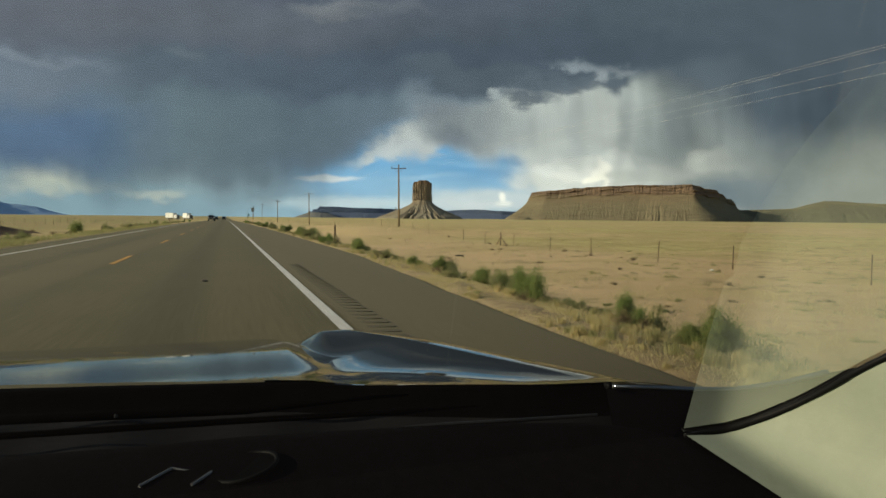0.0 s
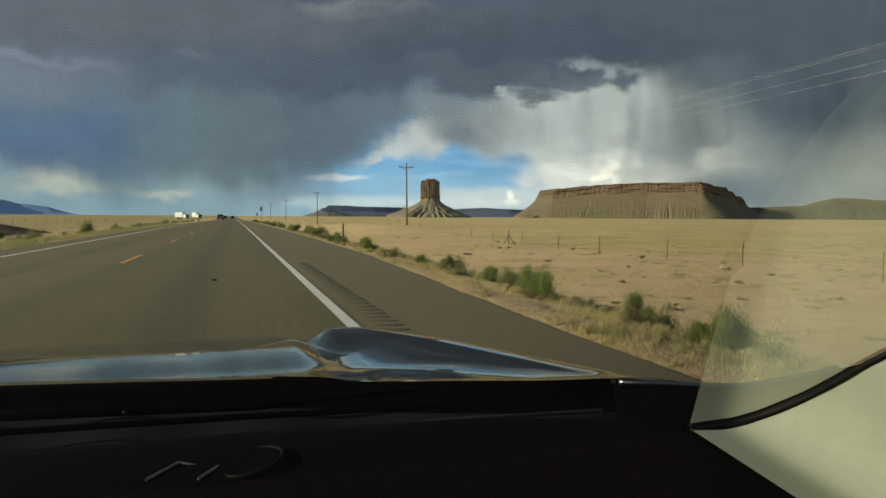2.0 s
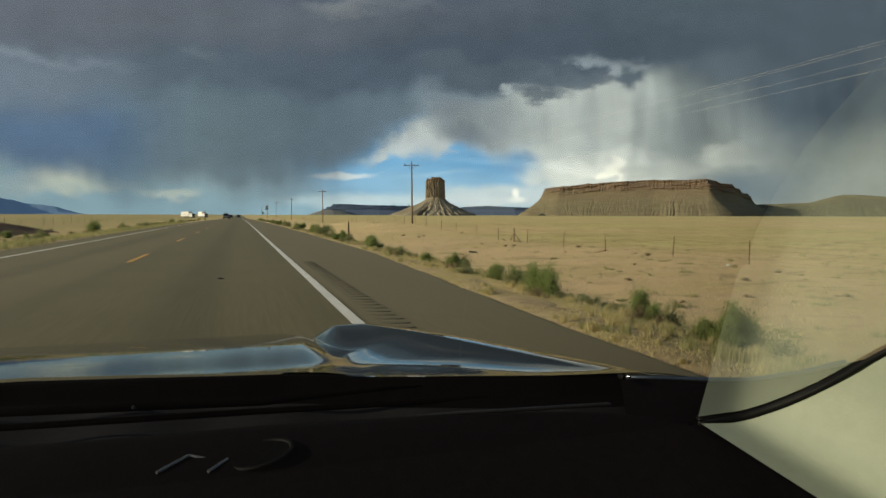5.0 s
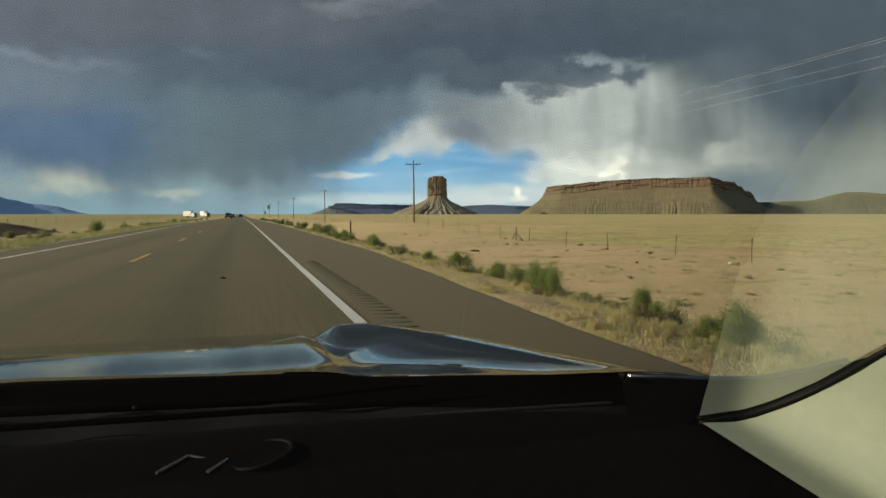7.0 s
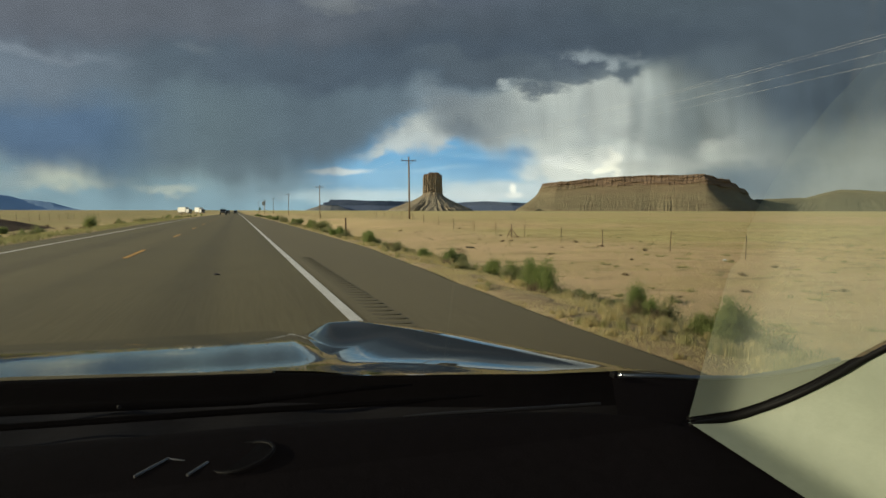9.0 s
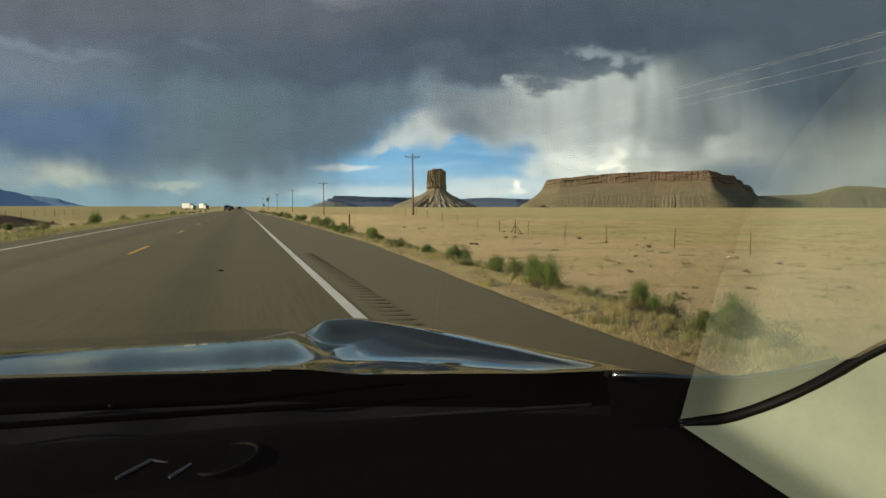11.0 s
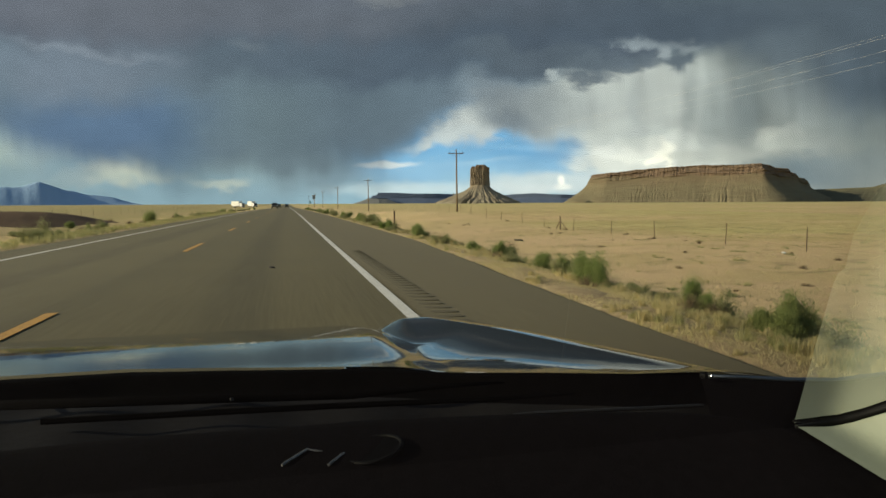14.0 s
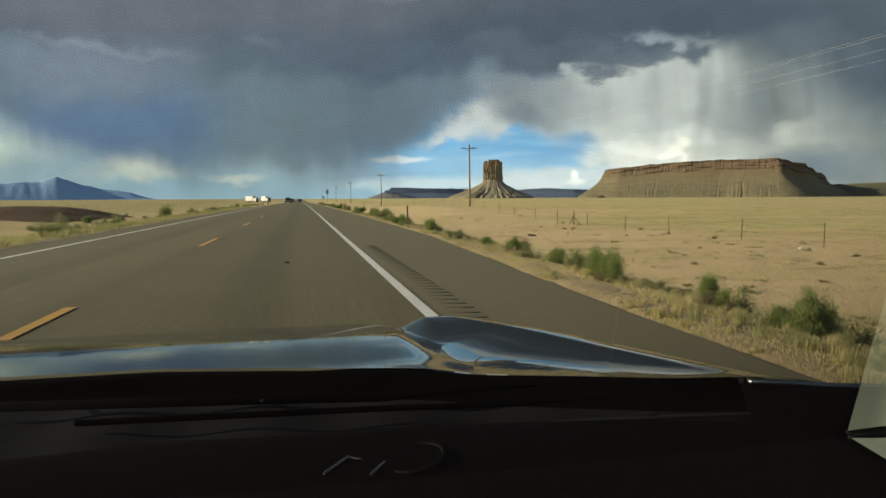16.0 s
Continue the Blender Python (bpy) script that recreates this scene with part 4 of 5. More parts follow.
def road_sign(x, y, top, width, tall, face, rows_, label, post_label):
    ob = tagged(new("road_sign"), label, "road sign")
    z = land_z(x, y)
    ob.location = (x, y, z)
    ob.rotation_euler = (0, radians(-1.0), 0)
    part("post", boxed((0.06, 0.045, top + 0.3), (0, 0.03, top / 2 - 0.15), 0.005), SIGN_POST, ob, post_label)
    plate = part("plate", boxed((width, 0.006, tall), (0, 0, top - tall / 2), 0.002), face, ob)
    for k, share in enumerate(rows_):
        zz = top - tall * (0.17 + 0.66 * k / max(1, len(rows_) - 1))
        part("lettering", boxed((width * share, 0.003, tall * 0.09), (0, -0.0045, zz)), SIGN_BLACK if face is SIGN_WHITE else SIGN_WHITE, plate)
    for zb in (0.12, tall - 0.12):
        part("bolt", tube([(0, -0.002, top - zb), (0, -0.010, top - zb)], 0.009, 8), POST_STEEL, plate)
    return ob


road_sign(5.9, 148.0, 3.5, 0.66, 0.84, SIGN_WHITE, (0.72, 0.36, 0.62, 0.78), "white rectangular road sign with dark lettering on a yellow post", "yellow steel post")
road_sign(5.7, 168.0, 2.3, 0.32, 0.62, SIGN_GREEN, (0.6, 0.4), "small green roadside marker sign on a yellow post", "yellow steel post")


# ---------- far vehicles ----------
def wheel(parent, x, y, r, w):
    hub = part("wheel", tube([(x - w / 2, y, r), (x - w / 2 + 0.03, y, r), (x + w / 2 - 0.03, y, r), (x + w / 2, y, r)], [r * 0.93, r, r, r * 0.93], 18), TYRE, parent, smooth=False)
    part("rim", tube([(x - w / 2 - 0.006, y, r), (x + w / 2 + 0.006, y, r)], r * 0.55, 14), WIRE, hub)


def box_truck(x, y, turned):
    ob = tagged(new("box_truck"), "white box truck standing beside the distant highway", "truck", "far vehicles")
    ob.location = (x, y, land_z(x, y))
    ob.rotation_euler = (0, 0, radians(turned))
    part("cargo_box", boxed((2.4, 5.2, 2.4), (0, 1.6, 2.0), 0.04), TRUCK_WHITE, ob)
    cab = boxed((2.1, 1.9, 1.7), (0, -2.1, 1.4), 0.14)
    part("cab", cab, TRUCK_WHITE, ob)
    part("windshield", boxed((1.8, 0.06, 0.75), (0, -3.06, 1.75), 0.03), DARK_GLASS, ob, "dark windshield")
    part("grille", boxed((1.5, 0.06, 0.5), (0, -3.06, 1.0), 0.02), CAR_DARK, ob)
    part("bumper", boxed((2.2, 0.25, 0.28), (0, -3.05, 0.55), 0.05), CAR_DARK, ob)
    part("chassis", boxed((1.6, 7.0, 0.25), (0, 0.5, 0.7), 0.02), CAR_DARK, ob)
    for wy in (-2.2, 2.6):
        for wx in (-0.95, 0.95):
            wheel(ob, wx, wy, 0.46, 0.28)
    return ob


def pickup(x, y, mat, label):
    ob = tagged(new("pickup_truck"), label, "pickup truck", "far vehicles")
    ob.location = (x, y, road_z(x, y))
    lower = bmesh.new()
    box(lower, (1.95, 5.3, 0.72), (0, 0, 0.92), 0.12)
    part("body", lower, mat, ob)
    cabin = boxed((1.75, 2.3, 0.66), (0, 0.1, 1.58), 0.16)
    part("cab", cabin, mat, ob)
    part("windshield", boxed((1.45, 0.05, 0.48), (0, -1.04, 1.58), 0.02, (-18, 0, 0)), DARK_GLASS, ob, "dark windshield")
    part("bumper", boxed((1.95, 0.2, 0.3), (0, -2.68, 0.66), 0.06), CAR_DARK, ob)
    part("grille", boxed((1.2, 0.06, 0.3), (0, -2.66, 1.02), 0.03), CAR_DARK, ob)
    for hx_ in (-0.8, 0.8):
        part("headlight", boxed((0.32, 0.06, 0.2), (hx_, -2.66, 1.05), 0.03), TRUCK_WHITE, ob, "pale headlight")
    for wy in (-1.7, 1.7):
        for wx in (-0.86, 0.86):
            wheel(ob, wx, wy, 0.42, 0.28)
    return ob


def trailer(x, y):
    ob = tagged(new("utility_trailer"), "black open utility trailer towed by a pickup", "trailer", "far vehicles")
    ob.location = (x, y, road_z(x, y))
    part("deck", boxed((1.9, 3.4, 0.12), (0, 0, 0.55), 0.02), CAR_DARK, ob)
    part("drawbar", tube([(0, -1.7, 0.52), (0, -2.9, 0.52)], 0.05, 8), CAR_DARK, ob)
    for sx_ in (-0.92, 0.92):
        part("rail", tube([(sx_, -1.65, 0.9), (sx_, 1.65, 0.9)], 0.03, 6), CAR_DARK, ob)
        for yy in (-1.6, 0.0, 1.6):
            part("stake", tube([(sx_, yy, 0.6), (sx_, yy, 0.9)], 0.025, 6), CAR_DARK, ob)
        wheel(ob, sx_ * 1.08, 0.3, 0.34, 0.2)
    part("ramp", boxed((1.8, 0.05, 1.2), (0, 1.72, 1.15), 0.01), CAR_DARK, ob)
    return ob


def buggy(x, y, z):
    ob = tagged(new("off_road_buggy"), "dark open off-road buggy strapped on a trailer", "buggy", "far vehicles")
    ob.location = (x, y, z)
    part("body", boxed((1.2, 2.3, 0.5), (0, 0, 0.6), 0.12), CAR_DARK, ob)
    for sx_ in (-0.55, 0.55):
        part("cage_bar", tube([(sx_, -0.75, 0.8), (sx_ * 0.9, -0.35, 1.65), (sx_ * 0.9, 0.55, 1.65), (sx_, 0.95, 0.8)], 0.035, 8), CAR_DARK, ob)
    part("roof", boxed((1.1, 1.0, 0.05), (0, 0.1, 1.68), 0.02), CAR_DARK, ob)
    part("seat", boxed((1.0, 0.45, 0.55), (0, 0.35, 0.95), 0.08), TYRE, ob)
    for wy in (-0.85, 0.85):
        for wx in (-0.62, 0.62):
            wheel(ob, wx, wy, 0.33, 0.24)
    return ob


box_truck(-24.0, 345.0, 48.0)
box_truck(-18.0, 362.0, 28.0)
lead = pickup(-4.2, 226.0, CAR_DARK, "dark lifted pickup with lamps towing a trailer")
for k in range(4):
    part("driving_lamp", tube([(-0.45 + 0.3 * k, -2.74, 0.95), (-0.45 + 0.3 * k, -2.80, 0.95)], 0.10, 12), TRUCK_WHITE, lead, "round pale driving lamp")
trailer(-4.2, 232.2)
buggy(-4.2, 232.2, road_z(-4.2, 232.2) + 0.61)
pickup(-4.0, 335.0, CAR_DARK, "dark pickup truck driving on the highway")
pickup(-0.4, 360.0, CAR_DARK, "dark pickup truck driving on the highway")

# ---------- plants ----------
def brush_mesh(name, seed, stems, leaves, width, tall, leaf, mat, droop=0.25, slim=0.24):
    """A shrub of many thin upright stems set with small leaves; about width x tall metres. Two meshes: twigs and leaves."""
    rng = random.Random(seed)
    tv, tf, lv, lf = [], [], [], []
    lobes = [(rng.uniform(-0.42, 0.42) * width, rng.uniform(-0.42, 0.42) * width, rng.uniform(0.4, 1.05)) for _ in range(7)]
    for s in range(stems):
        cx, cy, k = lobes[(s * s) % 7]
        a, spread = rng.uniform(0, 2 * math.pi), rng.random() ** 0.8 * rng.choice((0.2, 0.26, 0.36)) * width
        h = tall * k * rng.choice((0.55, 0.8, 0.95, 1.2)) * rng.uniform(0.8, 1.05)
        base = Vector((cx * 0.55, cy * 0.55, -0.05))
        tip = Vector((cx + spread * math.cos(a), cy + spread * math.sin(a), h * (1 - droop * (spread / (0.3 * width)) ** 2)))
        midp = base.lerp(tip, 0.5) + Vector((0, 0, 0.1 * h))
        side = Vector((-math.sin(a), math.cos(a), 0)) * 0.006 * (1 + tall)
        n = len(tv)
        tv += [base - side, base + side, midp + side * 0.7, midp - side * 0.7, tip]
        tf += [(n, n + 1, n + 2, n + 3), (n + 3, n + 2, n + 4)]
        for _ in range(leaves):
            t = 0.22 + 0.8 * rng.random() ** 0.75
            p = (base.lerp(midp, t * 2) if t < 0.5 else midp.lerp(tip, t * 2 - 1)) + Vector((rng.gauss(0, 0.035), rng.gauss(0, 0.035), rng.gauss(0, 0.03))) * (1 + width)
            d = Vector((rng.gauss(0, 0.5), rng.gauss(0, 0.5), rng.uniform(0.25, 1.2))).normalized()
            w = d.cross(Vector((rng.gauss(0, 1), rng.gauss(0, 1), rng.gauss(0, 1)))).normalized() * leaf * slim
            ln = leaf * rng.uniform(0.6, 1.3)
            p.z = max(p.z, 0.02)
            n = len(lv)
            lv += [p - w, p + d * ln * 0.5 + w, p + d * ln, p + d * ln * 0.45 - w * 1.2]
            lf.append((n, n + 1, n + 2, n + 3))
    return mesh_of(name + "_twigs", tv, tf, TWIG), mesh_of(name + "_leaves", lv, lf, mat)


def bush_kind(name, label, meshes, category="shrub", group=""):
    ob = tagged(new(name), label, category, group)
    part("stems", meshes[0], None, ob)
    part("foliage", meshes[1], None, ob)
    return ob


KINDS = {
    "green": [bush_kind("green_shrub", "leafy green rabbitbrush at the road's edge", brush_mesh("green%d" % s, 10 + s, 170, 70, 1.1, 0.85, 0.065, BUSH_GREEN, 0.25, 0.10), group="roadside shrubs") for s in range(4)],
    "sage": [bush_kind("sagebrush", "grey-green sagebrush beside the road", brush_mesh("sage%d" % s, 30 + s, 110, 70, 1.3, 0.75, 0.038, BUSH_SAGE), group="roadside shrubs") for s in range(3)],
    "thick": [bush_kind("thick_shrub", "dense bright green bush at the road's edge", brush_mesh("thick%d" % s, 70 + s, 320, 80, 1.15, 0.95, 0.085, BUSH_GREEN, 0.25, 0.075), group="roadside shrubs") for s in range(2)],
    "low": [bush_kind("field_weed", "low grey-green weed tussock on the plain", brush_mesh("low%d" % s, 90 + s, 60, 16, 0.9, 0.26, 0.06, GRASS_GREENISH, 0.3, 0.12), group="field weeds") for s in range(2)],
    "dry": [bush_kind("dry_weed", "brown dried weed clump in the grass", brush_mesh("dry%d" % s, 50 + s, 80, 18, 0.9, 0.5, 0.04, BUSH_DRY), group="dry weeds") for s in range(2)],
}
used = set()


def plant(kind, x, y, size=1.0, tall=1.0):
    rng = random.Random(int(x * 977 + y * 131))
    stock = KINDS[kind]
    src = stock[rng.randrange(len(stock))]
    turn = rng.uniform(0, 360)
    m = pose(x, y, land_z(x, y) - 0.02, 0, 0, turn)
    if src.name not in used:
        used.add(src.name)
        ob = src
        ob.matrix_basis = m
    else:
        ob = copy_thing(src, m)
    ob.scale = (size, size, size * tall)
    return ob


# right verge, from near to far
for x, y, kind, size, tall in (
        (5.3, 5.9, "thick", 0.46, 1.1), (5.8, 6.3, "sage", 0.5, 1.1), (6.5, 6.4, "low", 0.9, 1.2), (5.2, 7.4, "dry", 0.55, 0.9), (5.6, 7.9, "green", 0.42, 1.3), (6.1, 8.1, "low", 0.8, 1.4),
        (4.75, 9.6, "dry", 0.45, 0.8), (5.1, 10.2, "green", 0.55, 1.15), (5.15, 11.4, "sage", 0.55, 0.8), (5.5, 11.9, "green", 0.48, 1.1), (6.1, 12.0, "dry", 0.6, 0.8),
        (5.6, 13.5, "green", 0.5, 0.9), (5.1, 14.2, "sage", 0.5, 0.8), (5.0, 15.2, "dry", 0.5, 0.7), (5.6, 16.6, "thick", 0.45, 1.0), (6.0, 17.3, "dry", 0.9, 0.9), (5.3, 18.0, "green", 0.45, 0.8),
        (4.95, 21.0, "sage", 0.5, 0.9), (5.3, 22.4, "dry", 0.6, 0.8), (5.0, 25.6, "green", 0.62, 0.95), (5.4, 26.2, "sage", 0.6, 0.9), (5.6, 28.0, "green", 0.55, 1.1),
        (5.0, 31.4, "sage", 0.6, 0.8), (5.1, 34.0, "thick", 0.62, 0.9), (5.7, 35.0, "dry", 0.8, 1.0), (5.4, 39.4, "sage", 0.8, 0.9)):
    plant(kind, x, y, size, tall)
rng = random.Random(5)
for y, n, kind in ((45, 1, "sage"), (48, 2, "green"), (51, 1, "green"), (60, 1, "sage"), (66, 2, "green"), (76, 2, "sage"), (88, 2, "green"), (101, 3, "sage"), (118, 3, "green"), (140, 4, "sage"), (165, 4, "green"), (190, 4, "sage")):
    for k in range(n):
        plant(kind, 4.95 + rng.uniform(0, 0.9), y + rng.uniform(-1.4, 1.4), rng.uniform(0.55, 0.95), rng.uniform(0.8, 1.1))
# weeds out on the plain
for k in range(150):
    y = 9 + 60 * rng.random() ** 1.3
    plant("low", 8.5 + 0.10 * y + rng.random() ** 0.8 * (12 + 0.55 * y), y, rng.uniform(0.25, 0.6), rng.uniform(0.5, 0.8))
for k in range(34):
    y = 9 + 70 * rng.random() ** 1.4
    plant("dry", 8.5 + y * 0.12 + rng.uniform(0, 14), y, rng.uniform(0.3, 0.7), 0.5)
for k in range(12):
    plant("sage", rng.uniform(8, 12), 11 + k * 0.55, rng.uniform(0.3, 0.5), 0.6)
# left verge
for k in range(9):
    plant("sage" if k % 3 else "green", rng.uniform(-15.5, -10.0), rng.uniform(28, 50), rng.uniform(0.5, 0.9), 0.8)
for x, y, s, t in ((-9.3, 26.4, 0.8, 0.9), (-9.0, 28.3, 0.6, 0.8), (-10.4, 31.5, 1.0, 1.0), (-9.2, 34.6, 0.7, 0.8)):
    plant("sage", x, y, s, t)
for k in range(16):
    plant("sage" if k % 3 else "green", rng.uniform(-13, -9), 52 + k * 9 + rng.uniform(-2, 2), rng.uniform(0.7, 1.2), 0.9)
for k in range(14):
    plant("dry", rng.uniform(-26, -11), 38 + 60 * rng.random(), rng.uniform(0.5, 1.1), 0.7)

for spare in [ob for stock in KINDS.values() for ob in stock if ob.name not in used]:
    for piece in list(spare.children):
        bpy.data.objects.remove(piece)
    bpy.data.objects.remove(spare)


def blades(name, label, spots, low, high, width, mat, seed):
    """Loose dry grass: bent blades standing on the ground at the given spots."""
    rg = random.Random(seed)
    verts, faces = [], []
    for x, y, k in spots:
        z = land_z(x, y)
        for _ in range(k):
            bx_, by_ = x + rg.gauss(0, 0.11), y + rg.gauss(0, 0.11)
            a, h = rg.uniform(0, 6.283), rg.uniform(low, high)
            lean = rg.uniform(0.05, 0.55) * h
            wx, wy = -math.sin(a) * width, math.cos(a) * width
            tx, ty = math.cos(a) * lean, math.sin(a) * lean
            n = len(verts)
            verts += [(bx_ - wx, by_ - wy, z - 0.02), (bx_ + wx, by_ + wy, z - 0.02), (bx_ + wx * 0.6 + tx * 0.35, by_ + wy * 0.6 + ty * 0.35, z + h * 0.6), (bx_ + tx, by_ + ty, z + h)]
            faces += [(n, n + 1, n + 2), (n, n + 2, n + 3)]
    return tagged(new(name, mesh_of(name, verts, faces, mat)), label, "grass", kind="stuff")


rg = random.Random(77)
verge = []
for _ in range(17000):
    y = 2.2 + 75 * rg.random() ** 1.7
    x = edge_right(y) + 0.14 + abs(rg.gauss(0, 1.0))
    if noise.noise(Vector((x * 1.3, y * 0.8, 4.0))) + rg.uniform(-0.25, 0.25) > 0.02:
        verge.append((x, y, rg.randint(9, 16)))
blades("verge_grass", "tufts of dry yellow grass along the shoulder", verge, 0.01, 0.05, 0.0014, GRASS_DRY, 1)


def tufts(name, label, spots, mat, seed):
    """Bunch grass: each clump a sheaf of thin blades bending outwards."""
    rg = random.Random(seed)
    verts, faces = [], []
    for x, y, size in spots:
        z = land_z(x, y)
        wide = 0.0016 + 0.00012 * y
        for _ in range(int(95 if y < 14 else 50)):
            a, h = rg.uniform(0, 6.283), size * rg.uniform(0.5, 1.0)
            lean = rg.random() ** 1.3 * 0.75 * h
            bx_, by_ = x + rg.gauss(0, 0.22) * size, y + rg.gauss(0, 0.22) * size
            wx, wy = -math.sin(a) * wide, math.cos(a) * wide
            tx, ty = math.cos(a) * lean, math.sin(a) * lean
            n = len(verts)
            verts += [(bx_ - wx, by_ - wy, z - 0.02), (bx_ + wx, by_ + wy, z - 0.02), (bx_ + wx * 0.7 + tx * 0.3, by_ + wy * 0.7 + ty * 0.3, z + h * 0.65), (bx_ - wx * 0.7 + tx * 0.3, by_ - wy * 0.7 + ty * 0.3, z + h * 0.65), (bx_ + tx, by_ + ty, z + h * 0.95)]
            faces += [(n, n + 1, n + 2, n + 3), (n + 3, n + 2, n + 4)]
    return tagged(new(name, mesh_of(name, verts, faces, mat)), label, "grass", kind="stuff")


dry_spots, green_spots = [], []
for _ in range(1050):
    y = 3.0 + 60 * rg.random() ** 1.6
    x = edge_right(y) + 0.18 + abs(rg.gauss(0, 1.1))
    if noise.noise(Vector((x * 0.8, y * 0.35, 14.0))) + rg.uniform(-0.2, 0.2) < -0.02:
        continue
    (green_spots if rg.random() < 0.3 else dry_spots).append((x, y, rg.uniform(0.06, 0.21)))
tufts("bunch_grass", "clumps of pale yellow bunch grass along the shoulder", dry_spots, GRASS_DRY, 21)
tufts("green_bunch_grass", "clumps of yellow-green bunch grass along the shoulder", green_spots, GRASS_GREENISH, 22)
verge = []
for _ in range(900):
    y = 15 + 90 * rg.random() ** 1.3
    verge.append((edge_left(y) - 0.12 - abs(rg.gauss(0, 1.4)), y, rg.randint(6, 11)))
blades("verge_grass_left", "tufts of dry yellow grass along the shoulder", verge, 0.10, 0.30, 0.007, GRASS_GREENISH, 2)
plain = []
for _ in range(9000):
    y = 4 + 95 * rg.random() ** 1.5
    plain.append((6.5 + rg.random() ** 0.8 * (16 + y * 0.75), y, rg.randint(3, 6)))
blades("field_grass", "short dry grass tufts scattered on the plain", plain, 0.03, 0.12, 0.005, GRASS_DRY, 3)

weeds = []
for _ in range(2600):
    y = 5 + 110 * rg.random() ** 1.4
    x = 7 + rg.random() * (18 + y * 0.8)
    if noise.noise(Vector((x * 0.12, y * 0.3, 6.0))) > 0.02:
        weeds.append((x, y, rg.randint(8, 16)))
blades("field_weeds", "low grey-green weeds in drifts on the plain", weeds, 0.04, 0.15, 0.006, BUSH_SAGE, 4)

def mound_point(i, j):
    x, y = -26 + 16 * i, 40 + 26 * j
    k = math.exp(-((x + 20) / 5.5) ** 4) * math.exp(-((y - 53) / 9.0) ** 4)
    lump = 1 + 0.22 * rough(x, y, 0.25, 7.0) + 0.10 * rough(x, y, 0.9, 8.0)
    return (x, y, land_z(x, y) - 0.10 + 0.62 * k * lump)


tagged(new("soil_mound", grid("soil_mound", 60, 80, mound_point, DIRT)), "low mound of bare dark brown soil", "mound", kind="structure")

# scraps lying about
bit = tagged(part("tyre_scrap", boxed((0.62, 0.22, 0.10), (0, 0, 0.05), 0.03), SCRAP), "torn black tyre tread lying on the ground", "tyre scrap")
bit.matrix_basis = pose(15.5, 42.0, land_z(15.5, 42.0), 0, 4, 15)
bag = bmesh.new()
bmesh.ops.create_icosphere(bag, subdivisions=2, radius=0.11)
for v in bag.verts:
    v.co *= 1 + 0.35 * noise.noise(v.co * 9)
    v.co.z = max(-0.05, v.co.z * 0.6)
bag_ob = tagged(part("plastic_bag", bag, LITTER, smooth=True), "crumpled white plastic bag caught in grass", "litter")
bag_ob.matrix_basis = pose(23.6, 26.6, land_z(23.6, 26.6) + 0.06, 0, 0, 30)
oil = bmesh.new()
bmesh.ops.create_icosphere(oil, subdivisions=2, radius=0.06)
for v in oil.verts:
    v.co *= 1 + 0.5 * noise.noise(v.co * 14)
    v.co.z = max(-0.01, v.co.z * 0.35)
oil_ob = tagged(part("debris_lump", oil, SCRAP, smooth=True), "small dark lump lying in the lane", "debris")
oil_ob.matrix_basis = pose(-0.35, 12.1, road_z(-0.35, 12.1) + 0.012, 0, 0, 0)


# ---------- the car that carries the view ----------
car = tagged(new("car"), "parked dark car with glossy bonnet and black dashboard", "car")


def hood_base(y):
    return ramp(y, (0.56, 0.9945), (0.62, 0.9868), (0.70, 0.9765), (0.80, 0.9638), (0.88, 0.9536), (0.92, 0.9500), (0.96, 0.9467), (1.05, 0.9393), (1.12, 0.9331), (1.20, 0.9250), (1.30, 0.9132), (1.40, 0.9002), (1.50, 0.8858), (1.58, 0.8735), (1.65, 0.8605), (1.72, 0.8420), (1.78, 0.8050), (1.82, 0.7600))


BASE_TABLE = [hood_base(0.5 + 0.01 * i) for i in range(140)]
for _ in range(16):
    BASE_TABLE = [BASE_TABLE[0]] + [(BASE_TABLE[i - 1] + 2 * BASE_TABLE[i] + BASE_TABLE[i + 1]) / 4 for i in range(1, 139)] + [BASE_TABLE[-1]]


def hood_z(y):
    f = min(138.0, max(0.0, (y - 0.5) * 100))
    i = int(f)
    return BASE_TABLE[i] + (BASE_TABLE[i + 1] - BASE_TABLE[i]) * (f - i)


def ridge_x(y):
    return 0.396 - 0.233 * (y - 0.618) / 0.982


def hood_rear(x):
    return ramp(x, (-1.25, 0.62), (-1.0, 0.80), (-0.6, 0.95), (-0.27, 0.945), (-0.127, 0.900), (0.05, 0.825), (0.13, 0.77), (0.22, 0.70), (0.32, 0.625), (0.39, 0.60), (0.5, 0.57))


def eased_table(rounds, *pairs):
    """A rounded run of values at y from 0.4 m on, every centimetre."""
    run = [ramp(0.4 + 0.01 * i, *pairs) for i in range(160)]
    for _ in range(rounds):
        run = [run[0]] + [(run[i - 1] + 2 * run[i] + run[i + 1]) / 4 for i in range(1, 159)] + [run[-1]]
    return run


def from_table(run, y):
    f = min(158.0, max(0.0, (y - 0.4) * 100))
    i = int(f)
    return run[i] + (run[i + 1] - run[i]) * (f - i)


